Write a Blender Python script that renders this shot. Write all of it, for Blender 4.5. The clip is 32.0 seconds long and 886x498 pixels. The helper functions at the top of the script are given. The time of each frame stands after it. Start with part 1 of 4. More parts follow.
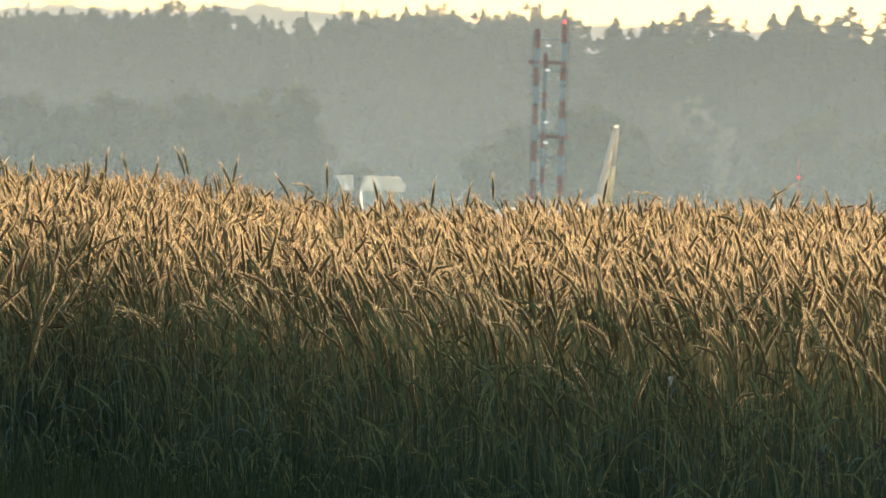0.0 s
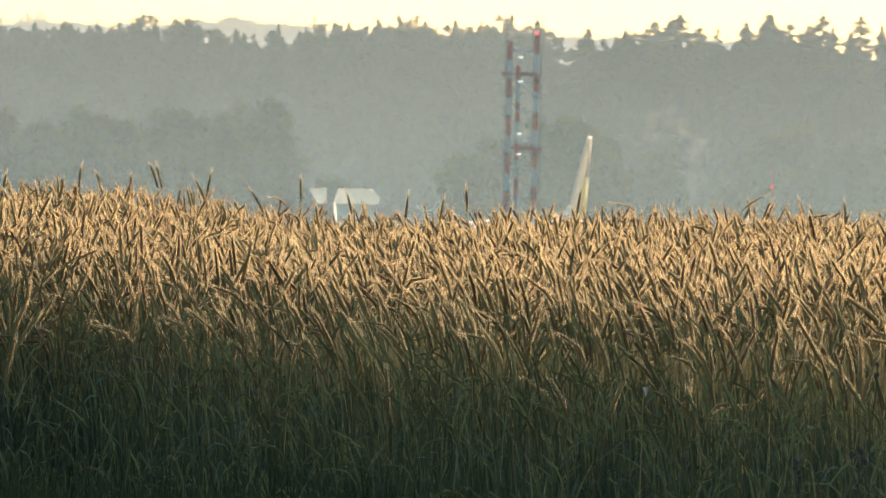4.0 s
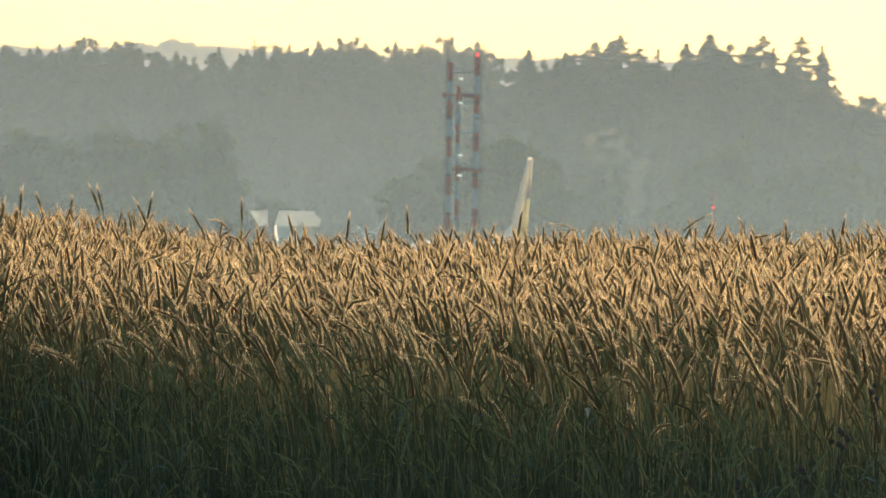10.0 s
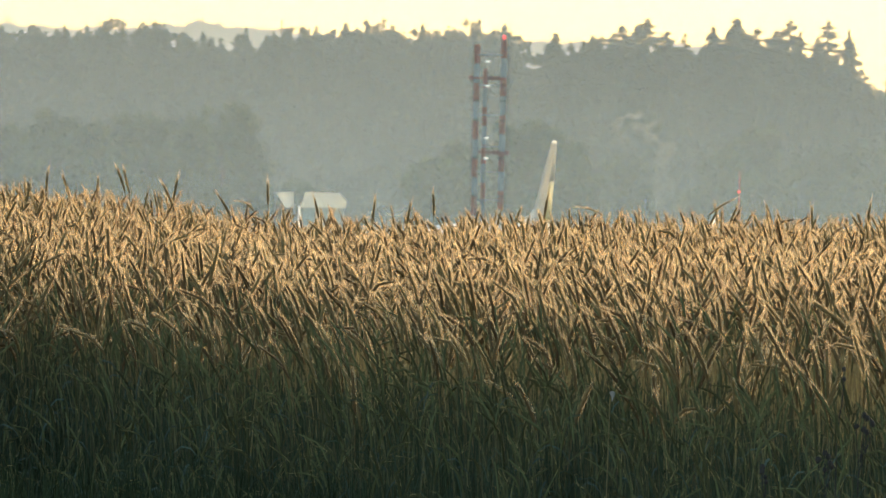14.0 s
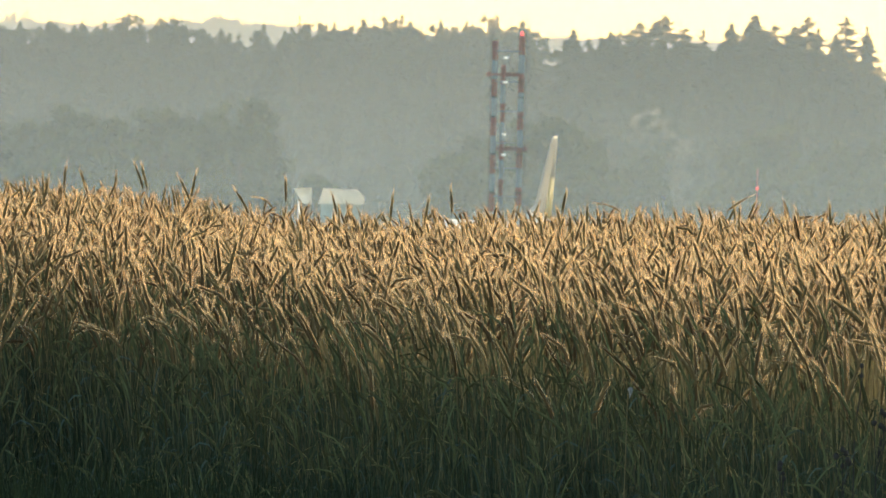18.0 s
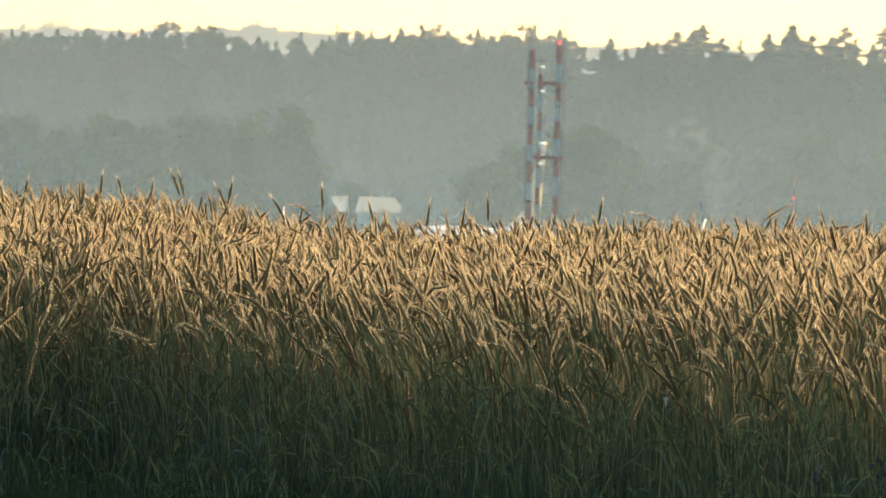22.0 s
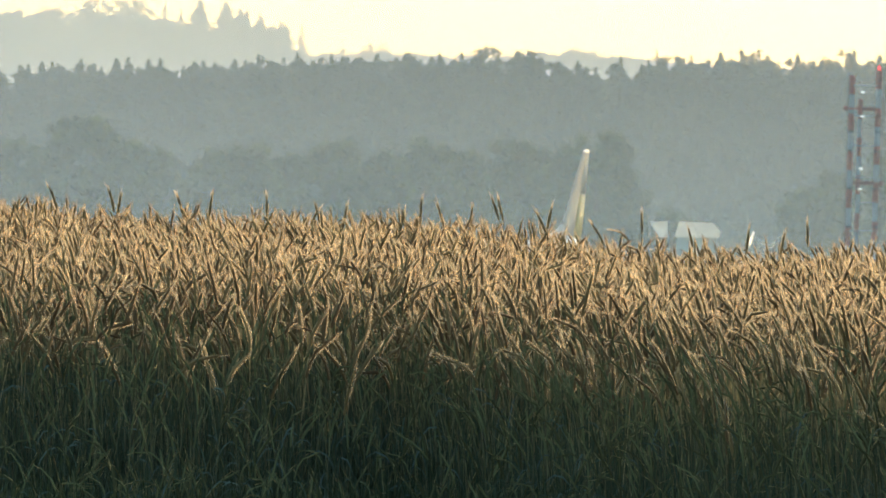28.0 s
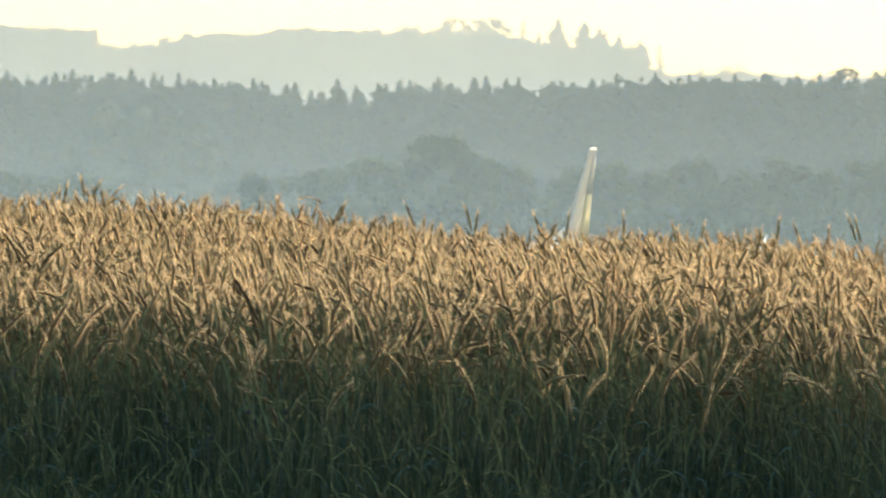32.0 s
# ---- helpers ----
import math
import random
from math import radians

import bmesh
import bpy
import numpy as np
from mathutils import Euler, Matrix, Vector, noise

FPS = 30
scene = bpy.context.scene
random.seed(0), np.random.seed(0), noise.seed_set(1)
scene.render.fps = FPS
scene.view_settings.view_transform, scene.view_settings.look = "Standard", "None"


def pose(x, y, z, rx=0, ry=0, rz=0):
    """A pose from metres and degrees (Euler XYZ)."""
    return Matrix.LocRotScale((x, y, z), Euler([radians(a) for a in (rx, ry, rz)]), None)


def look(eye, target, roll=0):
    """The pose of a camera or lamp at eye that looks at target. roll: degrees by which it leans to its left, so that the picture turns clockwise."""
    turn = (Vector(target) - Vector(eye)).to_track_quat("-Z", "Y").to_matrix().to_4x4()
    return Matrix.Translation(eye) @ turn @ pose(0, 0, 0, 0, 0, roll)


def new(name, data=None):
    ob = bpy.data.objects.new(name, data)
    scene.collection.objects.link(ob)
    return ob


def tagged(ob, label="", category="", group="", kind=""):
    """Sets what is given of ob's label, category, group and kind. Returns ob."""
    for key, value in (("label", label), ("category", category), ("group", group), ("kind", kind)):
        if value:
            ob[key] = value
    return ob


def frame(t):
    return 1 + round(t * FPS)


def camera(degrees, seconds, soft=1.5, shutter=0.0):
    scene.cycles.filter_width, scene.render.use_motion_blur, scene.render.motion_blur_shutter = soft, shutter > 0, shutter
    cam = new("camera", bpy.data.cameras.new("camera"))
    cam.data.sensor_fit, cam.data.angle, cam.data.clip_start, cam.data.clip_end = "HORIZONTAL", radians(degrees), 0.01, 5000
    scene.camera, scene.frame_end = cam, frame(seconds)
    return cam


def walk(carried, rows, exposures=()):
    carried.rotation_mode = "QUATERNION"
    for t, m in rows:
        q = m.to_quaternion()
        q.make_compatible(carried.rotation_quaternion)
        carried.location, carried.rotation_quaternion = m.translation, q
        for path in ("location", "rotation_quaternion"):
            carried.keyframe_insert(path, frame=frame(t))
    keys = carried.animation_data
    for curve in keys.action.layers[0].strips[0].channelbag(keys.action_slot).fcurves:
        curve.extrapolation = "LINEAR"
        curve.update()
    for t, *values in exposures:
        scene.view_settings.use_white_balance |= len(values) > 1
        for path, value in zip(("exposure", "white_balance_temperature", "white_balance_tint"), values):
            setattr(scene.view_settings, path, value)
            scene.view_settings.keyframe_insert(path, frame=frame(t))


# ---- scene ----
cam = camera(3.0, 32.0, soft=1.55, shutter=0.55)
cam.data.dof.use_dof, cam.data.dof.focus_distance, cam.data.dof.aperture_fstop = True, 88.0, 58.0
EYE = 1.65
# seconds, bearing, rise and lean of the view in degrees: a long lens on one spot, panned by hand
ROWS = [
    (0.0, -0.3051, -0.0742, 1.693),
    (0.5, -0.3060, -0.0806, 1.551),
    (1.0, -0.2842, -0.0772, 1.536),
    (1.5, -0.2795, -0.0654, 1.500),
    (2.0, -0.2874, -0.0916, 1.550),
    (2.5, -0.2901, -0.1043, 1.544),
    (3.0, -0.2682, -0.0994, 1.378),
    (3.5, -0.2389, -0.0309, 1.283),
    (5.5, -0.1802, -0.0341, 1.237),
    (6.0, -0.2634, -0.1619, 1.046),
    (6.5, -0.3077, -0.1813, 0.734),
    (7.0, -0.2647, -0.1163, 0.548),
    (7.5, -0.1495, -0.0473, 0.730),
    (8.0, -0.0425, 0.0164, 0.837),
    (8.5, 0.0121, 0.0369, 1.152),
    (9.0, 0.0000, 0.0383, 1.300),
    (9.5, -0.0155, 0.0457, 1.192),
    (10.0, -0.0178, 0.0465, 1.011),
    (10.5, -0.0087, 0.0500, 0.960),
    (11.0, -0.0392, 0.0607, 0.847),
    (11.5, -0.0708, 0.0535, 0.804),
    (12.0, -0.0979, 0.0377, 1.086),
    (12.5, -0.1269, 0.0264, 1.353),
    (13.0, -0.1562, 0.0256, 1.361),
    (13.5, -0.1353, 0.0085, 1.374),
    (15.5, -0.0140, -0.0500, 1.275),
    (16.0, -0.0746, -0.0303, 1.230),
    (16.5, -0.1381, -0.0326, 1.276),
    (17.0, -0.1796, -0.0399, 1.378),
    (17.5, -0.1775, -0.0507, 1.426),
    (18.0, -0.1653, -0.0283, 1.390),
    (18.5, -0.1727, 0.0205, 1.551),
    (19.0, -0.1997, 0.0225, 1.704),
    (19.5, -0.2166, -0.0004, 1.633),
    (20.0, -0.2215, -0.0036, 1.555),
    (20.5, -0.2241, 0.0178, 1.503),
    (21.0, -0.2360, 0.0396, 1.658),
    (21.5, -0.2576, 0.0276, 1.713),
    (22.0, -0.2886, -0.0029, 1.645),
    (22.5, -0.2997, -0.0240, 1.587),
    (23.0, -0.2901, -0.0452, 1.508),
    (23.5, -0.3027, -0.0723, 1.587),
    (24.0, -0.3776, -0.0906, 1.547),
    (24.5, -0.5010, -0.0574, 1.506),
    (25.0, -0.6854, 0.0176, 1.322),
    (25.5, -0.8604, 0.0770, 1.317),
    (26.0, -1.0250, 0.0696, 1.500),
    (26.5, -1.1413, 0.0136, 1.667),
    (28.5, -1.4329, 0.0577, 1.700),
    (29.0, -1.5197, 0.0259, 1.763),
    (29.5, -1.6327, -0.0041, 1.923),
    (30.0, -1.8058, -0.0514, 1.893),
    (30.5, -1.9954, -0.0572, 1.916),
    (31.0, -2.2199, -0.0172, 1.820),
    (31.5, -2.4045, 0.0270, 2.110),
    (32.0, -2.5798, 0.0787, 1.996),
]
EXPOSURES = [(0.0, 0.22, 6080, 7), (1.0, 0.35, 6080, 7), (2.0, 0.24, 6050, 7), (3.2, 0.4, 6000, 7), (5.0, -0.05, 6000, 7), (5.5, -0.08, 6000, 7), (6.0, 0.15, 6020, 7), (7.0, 0.58, 6030, 7), (8.0, 0.22, 6000, 7), (9.0, 0.04, 6000, 6), (12.0, -0.08, 6050, 6),
             (13.0, 0.05, 5980, 5), (17.0, 0.2, 5950, 5), (20.0, 0.12, 5920, 5), (23.0, 0.17, 5800, 4), (24.0, 0.34, 5750, 4), (25.0, 0.35, 5680, 3), (26.0, 0.08, 5480, 4), (29.0, 0.14, 5540, 4), (30.0, 0.18, 5520, 2), (31.0, 0.44, 5520, 2), (32.0, 0.28, 5480, 2)]
walk(cam, [(t, pose(0, 0, EYE, 90 + rise, -lean, -bearing)) for t, bearing, rise, lean in ROWS], EXPOSURES)

# ---- light: low evening sun from the far right, hazy sky ----
SUN_AZ, SUN_EL = 25.0, 7.6
world = bpy.data.worlds.new("evening_sky")
scene.world = world
world.use_nodes = True
wn = world.node_tree
sky = wn.nodes.new("ShaderNodeTexSky")
sky.sky_type = "NISHITA"
sky.sun_disc = False
sky.sun_elevation = radians(SUN_EL)
sky.sun_rotation = radians(SUN_AZ)
sky.air_density = 1.0
sky.dust_density = 1.25
sky.ozone_density = 0.6
wn.links.new(sky.outputs[0], wn.nodes["Background"].inputs[0])
wn.nodes["Background"].inputs[1].default_value = 0.345
sun = new("sun", bpy.data.lights.new("sun", "SUN"))
sun.data.energy = 3.6
sun.data.angle = radians(0.6)
sun.data.color = (1.0, 0.80, 0.56)
_az, _el = radians(SUN_AZ), radians(SUN_EL)
TO_SUN = Vector((math.sin(_az) * math.cos(_el), math.cos(_az) * math.cos(_el), math.sin(_el)))
sun.matrix_world = look(TO_SUN * 50, (0, 0, 0))

# ---- materials ----


def nodes_of(m):
    m.use_nodes = True
    nt = m.node_tree
    nt.nodes.clear()
    return nt, nt.nodes.new("ShaderNodeOutputMaterial")


def varied(nt, colour, spread, grain=0.0, scale=1.0, island=True):
    """A colour that varies from piece to piece and, by grain, in patches of 1/scale metres."""
    hsv = nt.nodes.new("ShaderNodeHueSaturation")
    hsv.inputs["Color"].default_value = (*colour, 1)
    val = None
    if island:
        geo = nt.nodes.new("ShaderNodeNewGeometry")
        mr = nt.nodes.new("ShaderNodeMapRange")
        mr.inputs[3].default_value, mr.inputs[4].default_value = 1 - spread, 1 + spread
        nt.links.new(geo.outputs["Random Per Island"], mr.inputs[0])
        val = mr.outputs[0]
        mh = nt.nodes.new("ShaderNodeMapRange")
        mh.inputs[3].default_value, mh.inputs[4].default_value = 0.5 - 0.03 * spread, 0.5 + 0.03 * spread
        nt.links.new(geo.outputs["Random Per Island"], mh.inputs[0])
        nt.links.new(mh.outputs[0], hsv.inputs["Hue"])
    if grain:
        co = nt.nodes.new("ShaderNodeTexCoord")
        nz = nt.nodes.new("ShaderNodeTexNoise")
        nz.inputs["Scale"].default_value = scale
        nz.inputs["Detail"].default_value = 6
        nt.links.new(co.outputs["Object"], nz.inputs["Vector"])
        mg = nt.nodes.new("ShaderNodeMapRange")
        mg.inputs[1].default_value, mg.inputs[2].default_value = 0.3, 0.7
        mg.inputs[3].default_value, mg.inputs[4].default_value = 1 - grain, 1 + grain
        nt.links.new(nz.outputs[0], mg.inputs[0])
        if val is None:
            val = mg.outputs[0]
        else:
            mu = nt.nodes.new("ShaderNodeMath")
            mu.operation = "MULTIPLY"
            nt.links.new(val, mu.inputs[0])
            nt.links.new(mg.outputs[0], mu.inputs[1])
            val = mu.outputs[0]
    if val is not None:
        nt.links.new(val, hsv.inputs["Value"])
    return hsv.outputs[0]


def leafy(name, colour, through_colour, share, spread=0.3, grain=0.0, scale=1.0, gloss=0.0):
    """Thin plant tissue: reflects, and lets light through by share."""
    m = bpy.data.materials.new(name)
    nt, out = nodes_of(m)
    d = nt.nodes.new("ShaderNodeBsdfDiffuse")
    t = nt.nodes.new("ShaderNodeBsdfTranslucent")
    mix = nt.nodes.new("ShaderNodeMixShader")
    mix.inputs[0].default_value = share
    nt.links.new(varied(nt, colour, spread, grain, scale), d.inputs[0])
    nt.links.new(varied(nt, through_colour, spread, grain, scale), t.inputs[0])
    nt.links.new(d.outputs[0], mix.inputs[1])
    nt.links.new(t.outputs[0], mix.inputs[2])
    last = mix.outputs[0]
    if gloss:
        g = nt.nodes.new("ShaderNodeBsdfGlossy")
        g.inputs["Roughness"].default_value = 0.38
        m2 = nt.nodes.new("ShaderNodeMixShader")
        m2.inputs[0].default_value = gloss
        nt.links.new(last, m2.inputs[1])
        nt.links.new(g.outputs[0], m2.inputs[2])
        last = m2.outputs[0]
    nt.links.new(last, out.inputs[0])
    return m


def solid(name, colour, rough=0.6, metal=0.0, spread=0.0, grain=0.12, scale=2.0, coat=0.0, emit=None, bump=0.0):
    m = bpy.data.materials.new(name)
    nt, out = nodes_of(m)
    b = nt.nodes.new("ShaderNodeBsdfPrincipled")
    b.inputs["Roughness"].default_value = rough
    b.inputs["Metallic"].default_value = metal
    b.inputs["Coat Weight"].default_value = coat
    nt.links.new(varied(nt, colour, spread, grain, scale, island=spread > 0), b.inputs["Base Color"])
    if emit:
        b.inputs["Emission Color"].default_value = (*emit[0], 1)
        b.inputs["Emission Strength"].default_value = emit[1]
    if bump:
        co = nt.nodes.new("ShaderNodeTexCoord")
        nz = nt.nodes.new("ShaderNodeTexNoise")
        nz.inputs["Scale"].default_value = scale * 6
        bp = nt.nodes.new("ShaderNodeBump")
        bp.inputs["Strength"].default_value = bump
        nt.links.new(co.outputs["Object"], nz.inputs["Vector"])
        nt.links.new(nz.outputs[0], bp.inputs["Height"])
        nt.links.new(bp.outputs[0], b.inputs["Normal"])
    nt.links.new(b.outputs[0], out.inputs[0])
    return m


def haze_paint(name, thick, fall, base, colour, high):
    """Haze painted on an upright sheet: scatters the light that falls on it; thins out upwards over fall metres above
    base, and thickens a little towards the west.
    """
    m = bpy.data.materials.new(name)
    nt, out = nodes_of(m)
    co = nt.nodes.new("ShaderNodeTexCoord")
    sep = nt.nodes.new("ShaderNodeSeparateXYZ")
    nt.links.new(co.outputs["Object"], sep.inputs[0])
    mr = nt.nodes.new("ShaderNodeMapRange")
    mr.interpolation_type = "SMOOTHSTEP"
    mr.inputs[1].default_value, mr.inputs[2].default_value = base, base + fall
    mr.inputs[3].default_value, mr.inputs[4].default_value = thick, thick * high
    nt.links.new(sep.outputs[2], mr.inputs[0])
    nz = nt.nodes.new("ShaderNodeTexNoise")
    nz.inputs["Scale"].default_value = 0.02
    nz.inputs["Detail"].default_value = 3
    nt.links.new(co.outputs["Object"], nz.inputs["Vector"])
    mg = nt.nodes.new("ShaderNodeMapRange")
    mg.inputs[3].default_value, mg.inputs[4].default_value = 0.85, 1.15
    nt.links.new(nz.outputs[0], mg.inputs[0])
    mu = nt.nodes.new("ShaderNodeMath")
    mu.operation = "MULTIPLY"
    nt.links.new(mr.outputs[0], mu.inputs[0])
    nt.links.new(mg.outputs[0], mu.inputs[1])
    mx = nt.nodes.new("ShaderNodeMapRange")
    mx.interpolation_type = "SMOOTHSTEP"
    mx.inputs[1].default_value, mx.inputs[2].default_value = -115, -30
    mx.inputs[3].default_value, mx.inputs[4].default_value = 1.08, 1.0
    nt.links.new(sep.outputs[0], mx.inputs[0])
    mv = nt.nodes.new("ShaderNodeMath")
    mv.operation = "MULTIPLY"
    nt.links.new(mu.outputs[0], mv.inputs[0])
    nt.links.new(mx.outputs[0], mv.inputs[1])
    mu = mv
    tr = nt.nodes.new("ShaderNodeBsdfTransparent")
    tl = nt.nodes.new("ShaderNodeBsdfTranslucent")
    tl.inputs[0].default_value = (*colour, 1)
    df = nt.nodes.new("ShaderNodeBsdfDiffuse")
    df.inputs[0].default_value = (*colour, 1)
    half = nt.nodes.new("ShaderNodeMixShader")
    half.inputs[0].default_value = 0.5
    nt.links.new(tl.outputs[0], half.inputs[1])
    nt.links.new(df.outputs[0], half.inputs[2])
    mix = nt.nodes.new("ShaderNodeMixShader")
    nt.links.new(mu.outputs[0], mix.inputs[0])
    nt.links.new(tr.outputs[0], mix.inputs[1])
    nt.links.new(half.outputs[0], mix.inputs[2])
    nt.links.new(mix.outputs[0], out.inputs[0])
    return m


M_EAR = leafy("rye_ear_husk", (0.16, 0.112, 0.054), (0.32, 0.20, 0.08), 0.10, 0.35, 0.15, 3.0)
M_AWN = leafy("rye_awn", (0.55, 0.41, 0.23), (0.74, 0.54, 0.29), 0.6, 0.2, gloss=0.02)


def bristly(name, colour, share, gaps):
    """A sheath of fine bristles, too thin to tell apart: part light, part gaps."""
    m = bpy.data.materials.new(name)
    nt, out = nodes_of(m)
    d = nt.nodes.new("ShaderNodeBsdfDiffuse")
    t = nt.nodes.new("ShaderNodeBsdfTranslucent")
    col = varied(nt, colour, 0.25)
    nt.links.new(col, d.inputs[0])
    nt.links.new(col, t.inputs[0])
    mix = nt.nodes.new("ShaderNodeMixShader")
    mix.inputs[0].default_value = share
    nt.links.new(d.outputs[0], mix.inputs[1])
    nt.links.new(t.outputs[0], mix.inputs[2])
    tr = nt.nodes.new("ShaderNodeBsdfTransparent")
    m2 = nt.nodes.new("ShaderNodeMixShader")
    m2.inputs[0].default_value = gaps
    nt.links.new(mix.outputs[0], m2.inputs[1])
    nt.links.new(tr.outputs[0], m2.inputs[2])
    nt.links.new(m2.outputs[0], out.inputs[0])
    return m


M_FUZZ = bristly("rye_bristle_sheath", (0.80, 0.545, 0.31), 0.66, 0.69)
M_STRAW = leafy("ripe_rye_straw", (0.25, 0.19, 0.09), (0.33, 0.24, 0.10), 0.3, 0.3, 0.2, 2.0, gloss=0.02)
M_GREEN = leafy("green_rye_stem", (0.050, 0.062, 0.036), (0.075, 0.09, 0.042), 0.2, 0.4, 0.2, 2.0, gloss=0.015)
M_YOUNG = leafy("unripe_ear_husk", (0.115, 0.122, 0.060), (0.19, 0.165, 0.065), 0.2, 0.4, 0.2, 3.0)
M_YAWN = leafy("unripe_awn", (0.27, 0.23, 0.11), (0.40, 0.31, 0.14), 0.55, 0.3)
M_STEM = leafy("rye_stem", (0.125, 0.115, 0.058), (0.17, 0.145, 0.065), 0.2, 0.35, 0.2, 2.0, gloss=0.015)
M_LEAF = leafy("rye_leaf", (0.050, 0.066, 0.038), (0.085, 0.105, 0.045), 0.35, 0.4, 0.2, 2.0, gloss=0.015)
M_BLADE = leafy("broad_green_leaf", (0.065, 0.094, 0.066), (0.08, 0.11, 0.066), 0.25, 0.3, 0.2, 2.0, gloss=0.04)
M_SEED = solid("dry_brown_seed_head", (0.034, 0.029, 0.026), 0.95, grain=0.3, scale=60.0)
M_BLEACH = leafy("bleached_leaf", (0.30, 0.31, 0.33), (0.30, 0.31, 0.32), 0.4, 0.05, 0.2, 30.0)
M_GRASS = leafy("verge_grass", (0.026, 0.036, 0.021), (0.04, 0.055, 0.026), 0.4, 0.4)
M_NEEDLE = leafy("conifer_needles", (0.035, 0.055, 0.028), (0.05, 0.08, 0.03), 0.12, 0.02, 0.3, 0.12)
# strong grain: its lighter patches paint in sunlit parts of the crowns
M_FOLIAGE = leafy("broadleaf_foliage", (0.048, 0.072, 0.029), (0.125, 0.155, 0.045), 0.42, 0.25, 0.45, 0.2)
M_WILLOW = leafy("pale_willow_foliage", (0.13, 0.15, 0.085), (0.2, 0.21, 0.10), 0.2, 0.03, 0.2, 0.2)
M_BLOSSOM = leafy("pale_catkins", (0.36, 0.39, 0.33), (0.4, 0.4, 0.33), 0.5, 0.2)
M_BARK = solid("bark", (0.10, 0.075, 0.055), 0.95, grain=0.35, scale=3.0, bump=0.4)
M_WHITE = solid("aircraft_white_paint", (0.72, 0.675, 0.60), 0.7, grain=0.05, scale=0.6)
# white fin with the gold of the low sun mixed into its colour
M_FIN = solid("sun_tinted_fin_paint", (0.575, 0.475, 0.365), 0.55, grain=0.05, scale=0.6)
M_GLOSS = solid("polished_white_paint", (0.74, 0.72, 0.68), 0.35, grain=0.05, scale=0.6, coat=0.6)
M_CREAM = solid("aircraft_yellow_paint", (0.70, 0.52, 0.17), 0.5, grain=0.05, scale=0.6)
M_METAL = solid("bare_aluminium", (0.70, 0.71, 0.72), 0.28, 1.0, grain=0.05)
M_GLASS = solid("dark_window_glass", (0.02, 0.022, 0.025), 0.08, grain=0.0)
M_TYRE = solid("tyre_rubber", (0.02, 0.02, 0.02), 0.85, grain=0.2)
M_RED = solid("mast_red_paint", (0.33, 0.105, 0.085), 0.65, grain=0.25, scale=3.0)
M_PALE = solid("mast_white_paint", (0.38, 0.41, 0.45), 0.5, grain=0.15, scale=3.0)
M_DARK = solid("antenna_brown_box", (0.17, 0.05, 0.045), 0.6, grain=0.2)
M_CABLE = solid("weathered_dark_steel", (0.06, 0.055, 0.06), 0.7, 0.4, grain=0.2)
M_LAMP = solid("floodlight_glass", (0.9, 0.88, 0.8), 0.1, grain=0.0, emit=((1.0, 0.95, 0.82), 0.8))
M_BEACON = solid("red_beacon_glass", (0.8, 0.05, 0.04), 0.2, grain=0.0, emit=((1.0, 0.10, 0.09), 1.4))
M_SHEET = leafy("white_canvas", (0.90, 0.89, 0.86), (0.92, 0.89, 0.82), 0.88, 0.03, 0.08, 0.8)
M_WALLW = solid("white_render", (0.66, 0.66, 0.62), 0.85, grain=0.15, scale=1.0)
M_ASPH = solid("runway_asphalt", (0.055, 0.055, 0.058), 0.9, grain=0.3, scale=0.3, bump=0.2)
M_SOIL = solid("meadow_ground", (0.07, 0.10, 0.04), 0.95, grain=0.4, scale=0.15, bump=0.3)

# ---- the plan: bearings and rises in thousandths, distances in metres ----


def smooth(a, b, v):
    k = min(1.0, max(0.0, (v - a) / (b - a)))
    return k * k * (3 - 2 * k)


def ground_z(x, y):
    z = 0.20 * smooth(0, 66, y) + 0.36 * min(1.0, max(0.0, (y - 62) / 52)) ** 0.95
    z += (0.22 * smooth(0.4, -9.0, x) + 0.03 * smooth(-1.0, -2.6, x) + 0.11 * smooth(0.6, 3.0, x)) * smooth(60, 112, y)
    z += (-1.99 - z) * smooth(118, 420, y)
    z += 9.5 * smooth(1760, 2300, y) + 20.0 * smooth(2450, 3300, y)
    z += 7.0 * smooth(2700, 3300, y) * smooth(-80, -130, x)
    return z


def spot(bearing, rise, d):
    return Vector((bearing * 0.001 * d, d, EYE + rise * 0.001 * d))


def place(bearing, d):
    x = bearing * 0.001 * d
    return Vector((x, d, ground_z(x, d)))


# ---- mesh helpers ----


def mesh_of(name, verts, faces, materials, index=None):
    """A mesh from arrays: all triangles, or lists of faces."""
    me = bpy.data.meshes.new(name)
    if isinstance(faces, np.ndarray):
        n = len(faces)
        me.vertices.add(len(verts))
        me.vertices.foreach_set("co", np.asarray(verts, dtype=np.float32).ravel())
        me.loops.add(3 * n)
        me.polygons.add(n)
        me.loops.foreach_set("vertex_index", faces.astype(np.int32).ravel())
        me.polygons.foreach_set("loop_start", np.arange(0, 3 * n, 3, dtype=np.int32))
        if index is not None:
            me.polygons.foreach_set("material_index", np.asarray(index, dtype=np.int32))
    else:
        me.from_pydata(verts, [], faces)
    for m in materials:
        me.materials.append(m)
    me.update(calc_edges=True)
    me.validate()
    return me


def part(name, bm, material, parent=None, label="", smooth_shade=False):
    me = bpy.data.meshes.new(name)
    bm.to_mesh(me)
    bm.free()
    me.materials.append(material)
    if smooth_shade:
        me.polygons.foreach_set("use_smooth", [True] * len(me.polygons))
    ob = new(name, me)
    if parent is not None:
        ob.parent = parent
    if label:
        ob["label"] = label
    return ob


